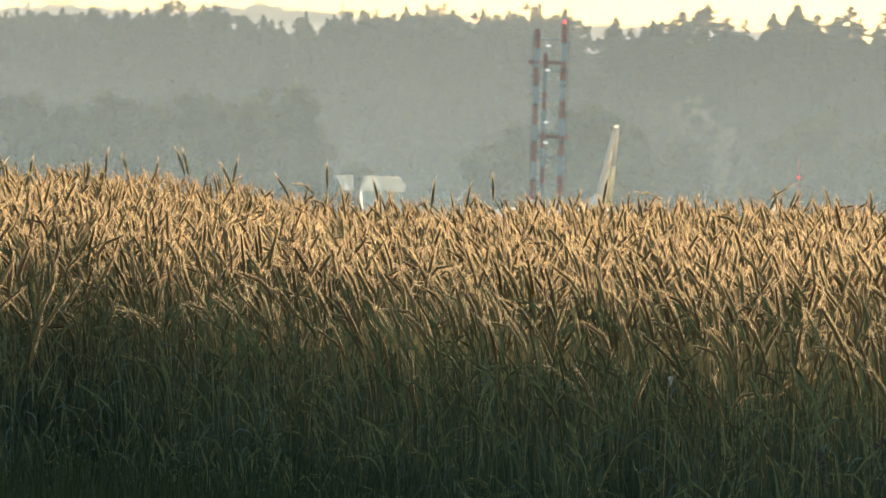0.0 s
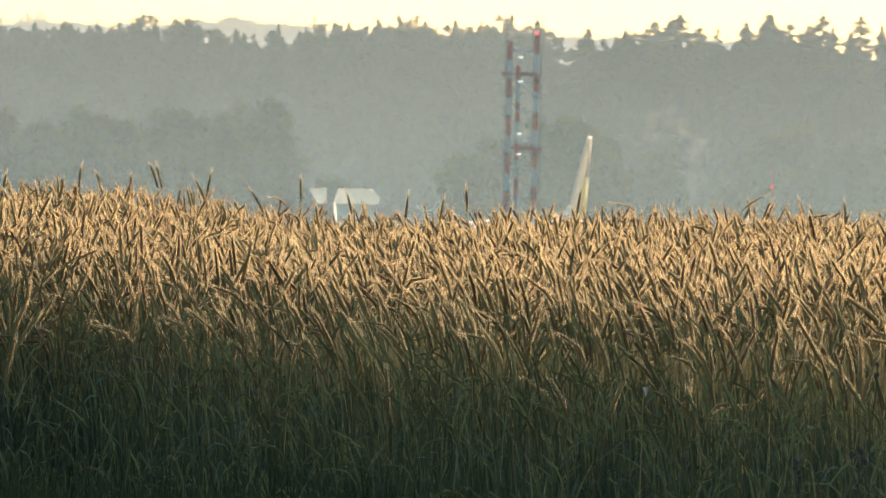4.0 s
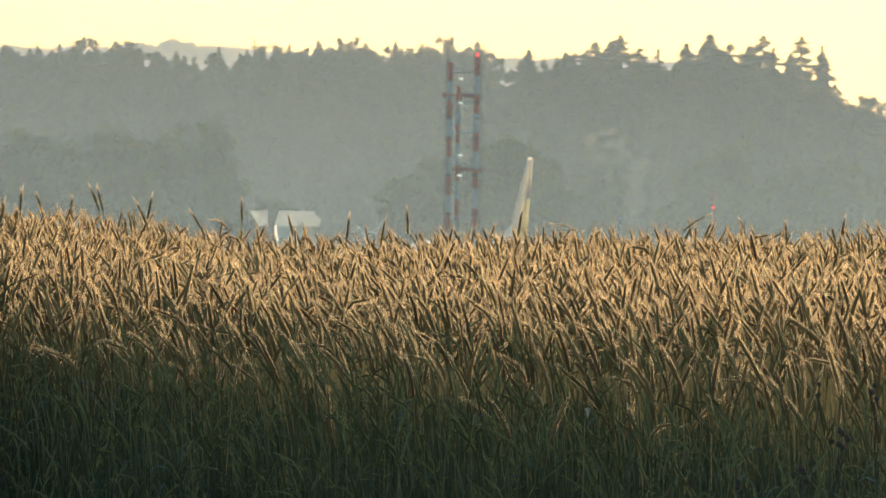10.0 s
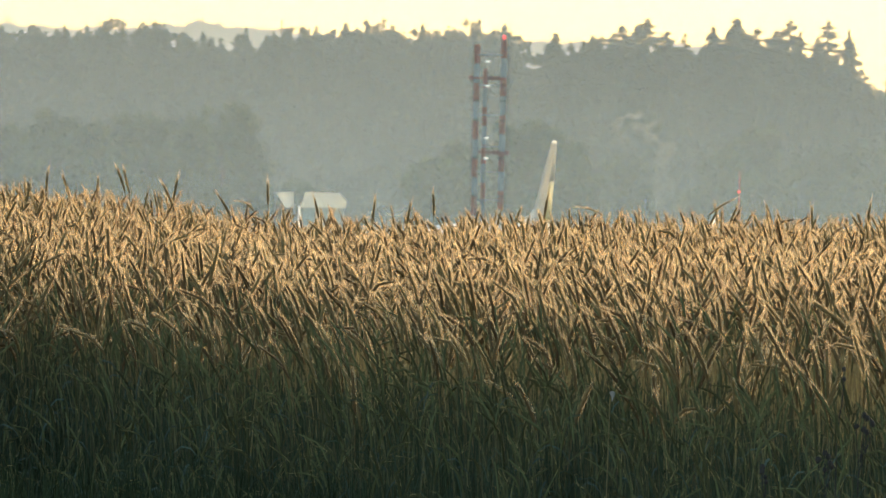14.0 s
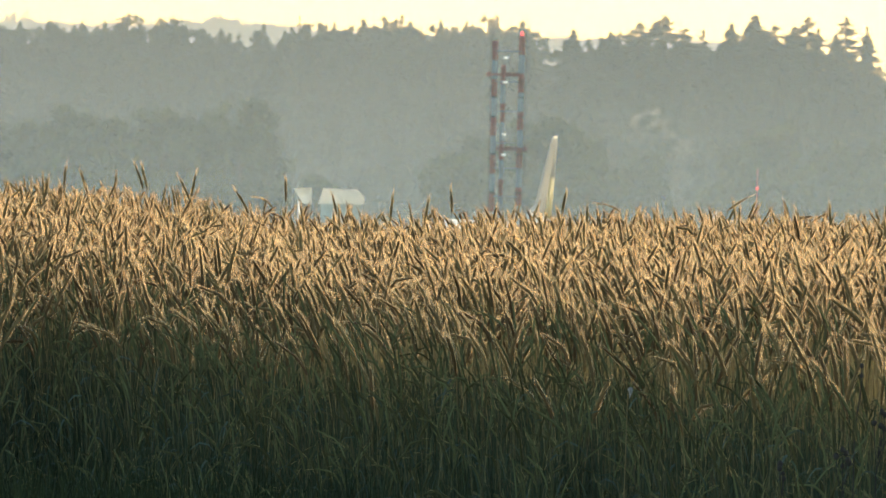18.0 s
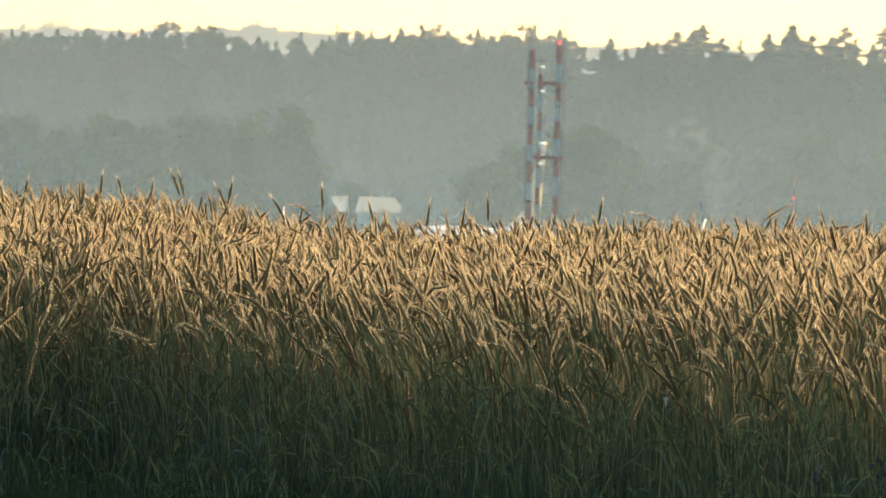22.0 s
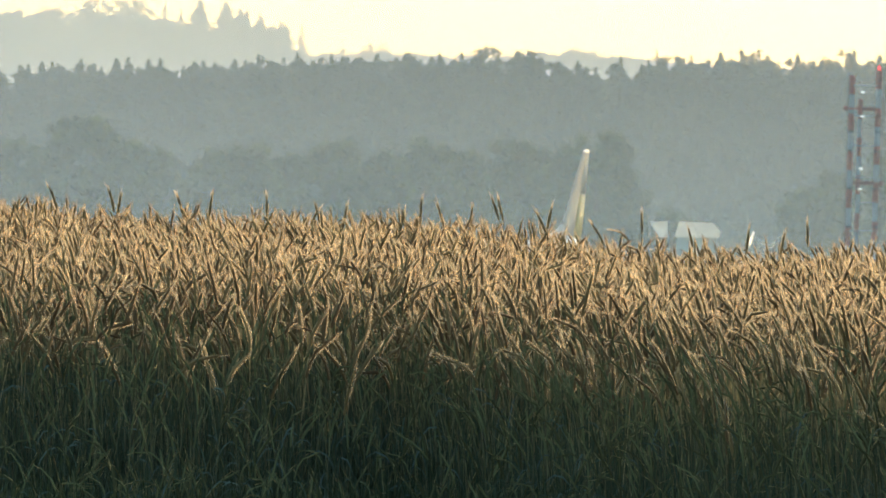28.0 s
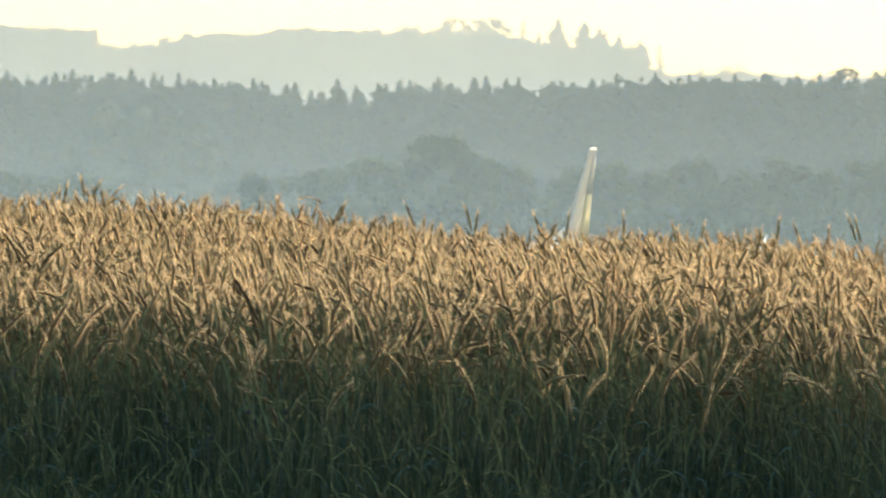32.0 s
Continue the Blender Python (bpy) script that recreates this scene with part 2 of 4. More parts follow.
def box(bm, c, s, turn=0.0, bevel=0.0):
    got = bmesh.ops.create_cube(bm, size=1)
    m = Matrix.Translation(c) @ Matrix.Rotation(turn, 4, "Z") @ Matrix.Diagonal((*s, 1))
    bmesh.ops.transform(bm, matrix=m, verts=got["verts"])
    if bevel:
        es = list({e for v in got["verts"] for e in v.link_edges})
        bmesh.ops.bevel(bm, geom=es, offset=bevel, segments=2, affect="EDGES")


def rod(bm, a, b, r1, r2=None, sides=8):
    a, b = Vector(a), Vector(b)
    got = bmesh.ops.create_cone(bm, cap_ends=True, segments=sides, radius1=r1, radius2=r1 if r2 is None else r2, depth=(b - a).length)
    m = Matrix.Translation((a + b) / 2) @ (b - a).to_track_quat("Z", "Y").to_matrix().to_4x4()
    bmesh.ops.transform(bm, matrix=m, verts=got["verts"])


def loft(bm, rings, close=True):
    loops = [[bm.verts.new(p) for p in ring] for ring in rings]
    n = len(loops[0])
    for a, b in zip(loops, loops[1:]):
        for i in range(n):
            bm.faces.new((a[i], a[(i + 1) % n], b[(i + 1) % n], b[i]))
    if close:
        bm.faces.new(loops[0][::-1])
        bm.faces.new(loops[-1])
    bmesh.ops.recalc_face_normals(bm, faces=bm.faces)


def thing(name, label, category, at=(0, 0, 0), turn=0.0, group=""):
    ob = new(name)
    ob.matrix_basis = pose(at[0], at[1], at[2], 0, 0, turn)
    return tagged(ob, label, category, group)


# ---- ground: one sheet to the horizon ----


def build_ground():
    ys = np.concatenate([np.linspace(-200, 46, 10), np.linspace(50, 122, 36), np.linspace(128, 420, 20), np.linspace(480, 1760, 14), np.linspace(1800, 3400, 30), [3700, 4200, 4900]])
    xs = np.concatenate([[-2500, -1200, -700, -400], np.linspace(-260, 180, 34), [300, 600, 1200, 2500]])
    fine = np.linspace(-14, 8, 24)
    xs = np.unique(np.concatenate([xs, fine]))
    verts = [(x, y, ground_z(x, y)) for y in ys for x in xs]
    n = len(xs)
    faces = [(j * n + i, j * n + i + 1, (j + 1) * n + i + 1, (j + 1) * n + i) for j in range(len(ys) - 1) for i in range(n - 1)]
    ob = new("ground", mesh_of("ground", verts, faces, [M_SOIL]))
    tagged(ob, "grassy ground rising gently under the grain field", "ground", kind="structure")


build_ground()

# ---- runway on which the airliner rolls ----
HEAD = radians(15.6)
WAY = Vector((-math.sin(HEAD), -math.cos(HEAD), 0))
START = spot(4.74, 0, 1420)
RUNWAY_Z = -1.95


def build_runway():
    bm = bmesh.new()
    side = Vector((WAY.y, -WAY.x, 0)) * 22
    a, b = START - WAY * 250, START + WAY * 700
    k = 12
    rings = []
    for i in range(k + 1):
        c = a.lerp(b, i / k)
        z = RUNWAY_Z + 0.0029 * (c - START).dot(WAY)
        rings.append([(c + side).to_tuple()[:2] + (z,), (c - side).to_tuple()[:2] + (z,)])
    vs = [[bm.verts.new(p) for p in r] for r in rings]
    for p, q in zip(vs, vs[1:]):
        bm.faces.new((p[0], p[1], q[1], q[0]))
    bmesh.ops.recalc_face_normals(bm, faces=bm.faces)
    got = bmesh.ops.extrude_face_region(bm, geom=bm.faces[:])
    bmesh.ops.translate(bm, vec=(0, 0, -1.2), verts=[g for g in got["geom"] if isinstance(g, bmesh.types.BMVert)])
    bmesh.ops.recalc_face_normals(bm, faces=bm.faces)
    ob = part("runway", bm, M_ASPH)
    tagged(ob, "grey asphalt runway across the airfield", "runway", kind="structure")


build_runway()


# ---- airliner: nose along +x, fin tip over the origin ----


def foil(chord, thick, n=9):
    """Half and half of a wing section: x from 0 (front) back to -chord, and the half thickness."""
    pts = []
    for i in range(n):
        k = (1 - math.cos(math.pi * i / (n - 1))) / 2
        h = 5 * thick * chord * (0.2969 * math.sqrt(k) - 0.126 * k - 0.3516 * k * k + 0.2843 * k ** 3 - 0.1015 * k ** 4)
        pts.append((-k * chord, h))
    return pts


def fin_ring(front, back, z, thick, cut0=0.0, cut1=1.0):
    ch = front - back
    up = [(x, h) for x, h in foil(ch, thick, 15) if cut0 - 1e-6 <= -x / ch <= cut1 + 1e-6]
    ring = [(front + x, h, z) for x, h in up] + [(front + x, -h, z) for x, h in reversed(up)]
    return ring


def wing_rings(stations, thick=0.12):
    rings = []
    for y, z, front, chord in stations:
        f = foil(chord, thick)
        rings.append([(front + x, y, z + h) for x, h in f] + [(front + x, y, z - h * 0.7) for x, h in reversed(f[1:-1])])
    return rings


def build_airliner():
    plane = thing("airliner", "white twin-engined jet airliner with a tall swept fin on the runway", "airplane")

    def ahead(name, bm, *rest, by=4.2):
        bmesh.ops.translate(bm, vec=(by, 0, 0), verts=bm.verts)
        return part(name, bm, *rest)
    bm = bmesh.new()
    R = 1.88
    st = [(-5.2, 0.2, 4.75), (-4.0, 0.55, 4.6), (-1.0, 1.2, 4.5), (2.0, 1.65, 4.2), (5.5, 1.86, 3.5), (8.5, R, 3.4), (16, R, 3.4), (27.5, R, 3.4), (30, 1.78, 3.36), (31.8, 1.5, 3.36), (33, 1.08, 3.3), (33.8, 0.56, 3.15), (34.1, 0.15, 3.1)]
    loft(bm, [[(x, r * math.cos(a), z + r * math.sin(a)) for a in [2 * math.pi * i / 28 for i in range(28)]] for x, r, z in st])
    ahead("fuselage", bm, M_GLOSS, plane, "glossy white fuselage", True)
    # fin: front edge swept 41 degrees, rear edge 12
    ZT, ZR = 12.5, 4.9
    tip_f, tip_b = 0.80, -0.85

    def edge(z):
        d = ZT - z
        return tip_f + 0.86 * d, tip_b + 0.22 * d
    bm = bmesh.new()
    loft(bm, [fin_ring(*edge(z), z, 0.085, 0.0, 0.52) for z in (ZR, 6.8, 8.6, 10.2, 11.6, 12.32)])
    part("fin", bm, M_FIN, plane, "white swept tail fin, tinted for the evening sun", True)
    for nm, z0, z1, mat, lab in (("rudder", ZR + 0.45, 9.1, M_CREAM, "yellow lower rudder"), ("rudder", 9.13, 12.27, M_FIN, "white upper rudder, tinted for the evening sun")):
        bm = bmesh.new()
        loft(bm, [fin_ring(*edge(z), z, 0.085, 0.53, 1.0) for z in (z0, (z0 + z1) / 2, z1)])
        part(nm, bm, mat, plane, lab, True)
    bm = bmesh.new()
    loft(bm, [fin_ring(edge(z)[0] - s, edge(z)[1] + s * 0.5, z, 0.075 - 0.03 * s) for z, s in ((12.32, 0.0), (12.44, 0.08), (12.54, 0.25))])
    part("fin_tip", bm, M_METAL, plane, "bright metal fin cap", True)
    bm = bmesh.new()
    loft(bm, [[(x, w, z) for x, w, z in ((f, 0, zz), (f - 1.2, 0.12, zz), (b, 0.2, zz), (b, -0.2, zz), (f - 1.2, -0.12, zz))] for f, b, zz in ((11.5, 4.6, 5.3), (9.4, 4.6, 5.75), (7.6, 4.6, 6.2), (6.2, 4.6, 6.7))])
    part("dorsal_fairing", bm, M_WHITE, plane)
    # wings
    for s in (1, -1):
        bm = bmesh.new()
        loft(bm, wing_rings([(s * 1.5, 2.4, 20.5, 7.2), (s * 6.0, 2.9, 17.4, 4.5), (s * 16.9, 4.0, 12.4, 1.6)]))
        ahead("wing", bm, M_METAL, plane, "light grey wing", True)
        bm = bmesh.new()
        rings = []
        for y, z, front, chord in ((16.9, 4.0, 12.4, 1.6), (17.4, 4.25, 12.1, 1.45), (17.65, 4.9, 11.7, 1.2), (17.95, 6.5, 10.6, 0.55)):
            f = foil(chord, 0.1)
            lean = min(1.0, max(0.0, (z - 4.0) / 0.6))
            rings.append([(front + x, s * (y - h * lean), z + h * (1 - lean)) for x, h in f] + [(front + x, s * (y + h * lean), z - h * (1 - lean)) for x, h in reversed(f[1:-1])])
        loft(bm, rings)
        ahead("winglet", bm, M_GLOSS, plane, "white upturned winglet", True)
        bm = bmesh.new()
        loft(bm, wing_rings([(s * 0.8, 4.35, 3.2, 3.6), (s * 7.0, 5.0, -0.6, 1.3)], 0.1))
        ahead("stabilizer", bm, M_WHITE, plane, "white tailplane", True, by=1.5)
        bm = bmesh.new()
        prof = [(20.6, 0.95), (20.3, 1.12), (19.2, 1.2), (17.6, 1.05), (16.6, 0.75)]
        loft(bm, [[(x, s * 4.85 + r * math.cos(a), 1.65 + r * math.sin(a)) for a in [2 * math.pi * i / 20 for i in range(20)]] for x, r in prof])
        ahead("engine_nacelle", bm, M_WHITE, plane, "", True)
        bm = bmesh.new()
        box(bm, (18.6, s * 4.85, 2.75), (2.6, 0.25, 0.7), 0, 0.06)
        ahead("engine_pylon", bm, M_WHITE, plane)
        for dy in (-0.45, 0.45):
            bm = bmesh.new()
            rod(bm, (15.0, s * 2.86 + dy - 0.2, 0.58), (15.0, s * 2.86 + dy + 0.2, 0.58), 0.58, sides=20)
            ahead("main_wheel", bm, M_TYRE, plane, "black main wheel")
        bm = bmesh.new()
        rod(bm, (15.0, s * 2.86, 0.5), (15.0, s * 2.7, 2.4), 0.13)
        ahead("main_gear_leg", bm, M_METAL, plane)
        for x in np.arange(9.0, 27.5, 0.82):
            bm = bmesh.new()
            box(bm, (float(x), s * 1.845, 4.1), (0.24, 0.09, 0.34))
            ahead("cabin_window", bm, M_GLASS, plane, "small dark cabin window")
    for dy in (-0.25, 0.25):
        bm = bmesh.new()
        rod(bm, (28.3, dy - 0.11, 0.38), (28.3, dy + 0.11, 0.38), 0.38, sides=18)
        ahead("nose_wheel", bm, M_TYRE, plane, "black nose wheel")
    bm = bmesh.new()
    rod(bm, (28.3, 0, 0.35), (28.2, 0, 2.0), 0.1)
    ahead("nose_gear_leg", bm, M_METAL, plane)
    bm = bmesh.new()
    loft(bm, [[(x, y, 0.12 + z) for y, z in ((-w, h), (w, h), (w * 0.95, h + 0.5), (-w * 0.95, h + 0.5))] for x, w, h in ((31.6, 1.3, 3.85), (32.5, 0.95, 3.6))])
    ahead("cockpit_windows", bm, M_GLASS, plane, "dark cockpit windows")
    bm = bmesh.new()
    box(bm, (20.0, 0, 5.75), (0.5, 0.04, 0.42), 0, 0.01)
    ahead("antenna", bm, M_WHITE, plane)
    return plane


AIRLINER = build_airliner()
# seconds and metres rolled since the brakes came off
ROLL = [
    (0.0, 0.0), (12.5, 0.0), (13.0, 0.1), (13.5, 0.35), (14.5, 1.05),
    (15.5, 1.73),
    (16.0, 2.59),
    (16.5, 3.57),
    (17.0, 4.36),
    (17.5, 5.13),
    (18.0, 6.12),
    (18.5, 7.19),
    (19.0, 8.43),
    (19.5, 9.69),
    (20.0, 11.21),
    (20.5, 12.93),
    (21.0, 15.47),
    (21.5, 18.10),
    (22.0, 21.19),
    (22.5, 24.78),
    (23.0, 28.88),
    (23.5, 33.69),
    (24.0, 39.04),
    (24.5, 44.92),
    (25.0, 51.37),
    (25.5, 58.61),
    (26.0, 66.42),
    (26.5, 74.55),
    (27.0, 83.21),
    (27.5, 92.39),
    (28.0, 102.04),
    (28.5, 112.15),
    (29.0, 122.84),
    (29.5, 133.15),
    (30.0, 144.39),
    (30.5, 155.55),
    (31.0, 167.47),
    (31.5, 179.47),
    (32.0, 192.25),
]


def motions():
    rows = []
    for t, s in ROLL:
        p = START + WAY * s
        rows.append((t, pose(p.x, p.y, RUNWAY_Z + 0.004 + 0.0029 * s, 0, -0.166, -90 - math.degrees(HEAD))))
    walk(AIRLINER, rows)


# ---- red and white mast of the glide path antenna ----


def build_mast():
    d = 1250.0
    at = place(0.0, d)
    mast = thing("antenna_mast", "red and white banded lattice mast of an airfield landing aid", "mast", at)
    top = 18.9
    legs = [(-0.08, -0.2), (0.55, 1.5), (1.88, 0.0)]
    band = 1.40
    for n, (lx, ly) in enumerate(legs):
        h = (top - 0.45, top - 2.2, top)[n]
        z, k = 0.0, 0
        zs = []
        z1 = h
        while z1 > 0.05:
            z0 = max(0.0, z1 - band)
            zs.append((z0, z1, k % 2 == 0))
            z1 = z0
            k += 1
        for z0, z1, red in zs:
            bm = bmesh.new()
            w = (0.165, 0.13, 0.19)[n]
            cs = [(lx + w * math.cos(a), ly + w * math.sin(a)) for a in (0.5, 2.6, 4.7)]
            for cx, cy in cs:
                rod(bm, (cx, cy, z0), (cx, cy, z1), 0.06, sides=6)
            m = 4
            for i in range(m):
                za, zb = z0 + (z1 - z0) * i / m, z0 + (z1 - z0) * (i + 1) / m
                for q in range(3):
                    rod(bm, (*cs[q], za), (*cs[(q + 1) % 3], zb), 0.032, sides=5)
                    rod(bm, (*cs[q], zb), (*cs[(q + 1) % 3], zb), 0.032, sides=5)
            part("red_section" if red else "white_section", bm, M_RED if red else M_PALE, mast)
    # cross ties
    for z in (17.75, 15.5, 13.3, 10.95, 9.1, 7.0, 4.9, 2.8):
        bm = bmesh.new()
        for a, b in ((0, 2), (0, 1), (1, 2)):
            rod(bm, (*legs[a], z), (*legs[b], z), 0.045, sides=6)
        part("cross_tie", bm, M_PALE, mast)
    # antenna stages: a thin beam with its boxes
    for z, x0, x1, boxes in ((16.02, -0.55, 2.0, ((-0.51, 0.0, 0.30, 0.34), (1.18, 0.0, 1.05, 0.27), (1.92, -0.48, 0.40, 0.32))),
                             (10.55, 0.15, 2.35, ((0.28, 0.0, 0.26, 0.28), (1.25, 0.0, 1.15, 0.28), (2.26, 0.0, 0.34, 0.30)))):
        bm = bmesh.new()
        box(bm, ((x0 + x1) / 2, -0.42, z), (x1 - x0, 0.12, 0.13), 0, 0.02)
        stage = part("antenna_stage", bm, M_RED, mast, "rust-red antenna beam")
        for bx, dz, w, h in boxes:
            bm = bmesh.new()
            box(bm, (bx, -0.55, z + dz), (w, 0.34, h), 0, 0.04)
            part("antenna_box", bm, M_DARK, stage, "dark rust-red antenna box")
    # dark flanges between the leg sections
    for z in (14.36, 12.9, 10.14, 7.3):
        for lx, ly in (legs[0], legs[2]):
            bm = bmesh.new()
            rod(bm, (lx, ly, z - 0.07), (lx, ly, z + 0.07), 0.23, sides=10)
            part("flange", bm, M_CABLE, mast, "dark bolted flange")
    for z in (17.25, 15.45, 11.6, 10.1, 5.45):
        bm = bmesh.new()
        box(bm, (0.72, -0.75, z), (0.36, 0.24, 0.13), 0, 0.04)
        lamp = part("floodlight", bm, M_LAMP, mast, "small bright floodlight")
        bm = bmesh.new()
        rod(bm, (0.72, -0.7, z), (0.5, -0.2, z), 0.025, sides=6)
        part("bracket", bm, M_PALE, lamp)
    bm = bmesh.new()
    bmesh.ops.create_uvsphere(bm, u_segments=12, v_segments=8, radius=0.12, matrix=Matrix.Translation((1.88, 0, top + 0.22)))
    rod(bm, (1.88, 0, top), (1.88, 0, top + 0.16), 0.13, sides=12)
    part("beacon", bm, M_BEACON, mast, "glowing red obstruction light", True)
    for lx, h in ((-0.34, 1.1), (2.26, 2.1)):
        bm = bmesh.new()
        rod(bm, (lx, 0.05, 0), (lx, 0.05, top - 0.4), 0.034, sides=6)
        rod(bm, (lx, 0.05, top - 0.4), (lx, 0.05, top + h), 0.034, 0.015, sides=6)
        for z in (2.1, 6.3, 10.5, 14.7, 18.2):
            rod(bm, (lx, 0.05, z), (legs[0][0] if lx < 0 else legs[2][0], 0.0, z), 0.03, sides=5)
        part("lightning_rod", bm, M_CABLE, mast, "thin dark lightning rod and its down lead")
    bm = bmesh.new()
    box(bm, (0.9, 0.5, 0.06), (3.4, 3.0, 0.3), 0, 0.03)
    part("footing", bm, M_WALLW, mast)


build_mast()


def build_beacon_pole(bearing, d, rise_top, rise_lamp):
    at = place(bearing, d)
    ob = thing("beacon_pole", "slim red pole with a glowing red obstruction light", "pole", at)
    h, zl = spot(0, rise_top, d).z - at.z, spot(0, rise_lamp, d).z - at.z
    bm = bmesh.new()
    rod(bm, (0, 0, -0.1), (0, 0, h), 0.07, 0.04)
    part("pole", bm, M_RED, ob)
    bm = bmesh.new()
    box(bm, (0, -0.12, zl), (0.19, 0.18, 0.17), 0, 0.04)
    part("light", bm, M_BEACON, ob, "red lamp")


build_beacon_pole(15.6, 1260, 4.75, 3.55)


def build_lamp_post(bearing, d, rise):
    at = place(bearing, d)
    ob = thing("lamp_post", "thin grey post with a small white lamp", "lamp post", at)
    h = spot(0, rise, d).z - at.z
    bm = bmesh.new()
    rod(bm, (0, 0, -0.1), (0, 0, h), 0.06, 0.04)
    part("post", bm, M_PALE, ob)
    bm = bmesh.new()
    box(bm, (0, -0.1, h), (0.34, 0.3, 0.26), 0, 0.05)
    part("lamp_head", bm, M_PALE, ob)


build_lamp_post(10.1, 1480, 2.85)


def build_van(bearing, d):
    at = place(bearing, d)
    ob = thing("van", "white service van parked on the airfield", "van", at, 75)
    bm = bmesh.new()
    prof = [(-2.5, 0.45), (2.45, 0.45), (2.5, 1.1), (1.9, 1.35), (1.2, 2.2), (0.9, 2.4), (-2.45, 2.45), (-2.5, 2.2)]
    loft(bm, [[(x, y, z) for x, z in prof] for y in (-0.95, 0.95)])
    part("body", bm, M_WHITE, ob)
    for x in (-1.6, 1.55):
        for y in (-0.85, 0.85):
            bm = bmesh.new()
            rod(bm, (x, y - 0.12, 0.34), (x, y + 0.12, 0.34), 0.34, sides=16)
            part("wheel", bm, M_TYRE, ob)
    bm = bmesh.new()
    box(bm, (1.5, 0, 1.78), (0.5, 1.7, 0.6))
    part("windscreen", bm, M_GLASS, ob)


build_van(10.7, 1470)


def build_hut():
    d = 1540.0
    at = place(-9.0, d)
    ob = thing("hut", "small white-roofed hut beside a bush at the airfield's edge", "hut", at, 0)
    top = spot(0, 2.92, d).z - at.z
    low = spot(0, 2.05, d).z - at.z
    bm = bmesh.new()
    box(bm, (0.05, 2.4, low / 2 - 0.1), (3.7, 3.6, low + 0.1), 0, 0.02)
    part("wall", bm, M_WALLW, ob)
    # roof: two canvas slopes that meet in a slanting hip
    for nm, pts in (("roof", [(-2.05, 0.3, low - 0.1), (-1.62, 0.85, top), (-0.57, 0.58, top), (0.37, -0.1, low - 0.05)]),
                    ("roof", [(0.39, -0.1, low - 0.05), (-0.55, 0.58, top), (1.5, 0.56, top - 0.03), (2.2, 0.22, low + 0.55), (2.1, -0.1, low - 0.05)])):
        bm = bmesh.new()
        bm.faces.new([bm.verts.new(p) for p in pts])
        part(nm, bm, M_SHEET, ob, "pale canvas roof slope")
    # lean-to
    at2 = place(-11.2, d - 6)
    ob2 = thing("tent_awning", "white canvas awning on posts beside the hut", "awning", at2)
    t2, l2 = spot(0, 2.9, d).z - at2.z, spot(0, 2.15, d).z - at2.z

    def hung(top0, top1, foot1, foot0, belly):
        """A hanging sheet between four corners (bearing, rise), with a belly."""
        bm = bmesh.new()
        rings = []
        for i in range(9):
            k = i / 8
            row = []
            for q in range(5):
                u = q / 4
                b = (top0[0] * (1 - u) + top1[0] * u) * (1 - k) + (foot0[0] * (1 - u) + foot1[0] * u) * k
                e = (top0[1] * (1 - u) + top1[1] * u) * (1 - k) + (foot0[1] * (1 - u) + foot1[1] * u) * k
                p = spot(b, e, d - 6) - at2
                row.append((p.x, -belly * math.sin(math.pi * k) * (1 - (2 * u - 1) ** 2) + 0.05 * math.sin(7 * k + 3 * u), p.z))
            rings.append([bm.verts.new(p) for p in row])
        for lo, up in zip(rings, rings[1:]):
            for q in range(4):
                bm.faces.new((lo[q], lo[q + 1], up[q + 1], up[q]))
        return bm

    part("canvas", hung((-11.78, 2.87), (-10.72, 2.93), (-10.70, 1.96), (-11.22, 2.0), 0.22), M_SHEET, ob2, "sloping white canvas")
    for x, y, h in ((-0.95, -0.4, t2), (-0.95, 1.1, t2), (0.85, -0.4, l2), (0.85, 1.1, l2)):
        bm = bmesh.new()
        rod(bm, (x, y, -0.1), (x, y, h), 0.05)
        part("post", bm, M_PALE, ob2)


build_hut()


def build_windsock(bearing, d):
    at = place(bearing, d)
    ob = thing("windsock", "slack white windsock on a thin pole", "windsock", at)
    h = spot(0, 2.1, d).z - at.z
    bm = bmesh.new()
    rod(bm, (0.55, 0, -0.1), (0.55, 0, h + 0.1), 0.05, 0.035)
    part("pole", bm, M_PALE, ob)
    bm = bmesh.new()
    rings = []
    for i in range(9):
        k = i / 8
        c = Vector((0.55 - 1.82 * k, 0, h + 0.02 - 0.68 * math.sin(math.pi * k ** 0.85) - 0.08 * k))
        r = 0.15 - 0.05 * k
        rings.append([(c.x, r * math.cos(a), c.z + r * math.sin(a)) for a in [math.pi / 4 * q for q in range(8)]])
    loft(bm, rings)
    part("sock", bm, M_SHEET, ob, "white cloth tube", True)


build_windsock(-4.5, 1470)

# ---- trees ----
rng = np.random.default_rng(7)


def quads(V):
    """Two triangles for each run of four vertices."""
    i = np.arange(len(V) // 4)[:, None] * 4
    return np.concatenate([i + [0, 1, 2], i + [0, 2, 3]])


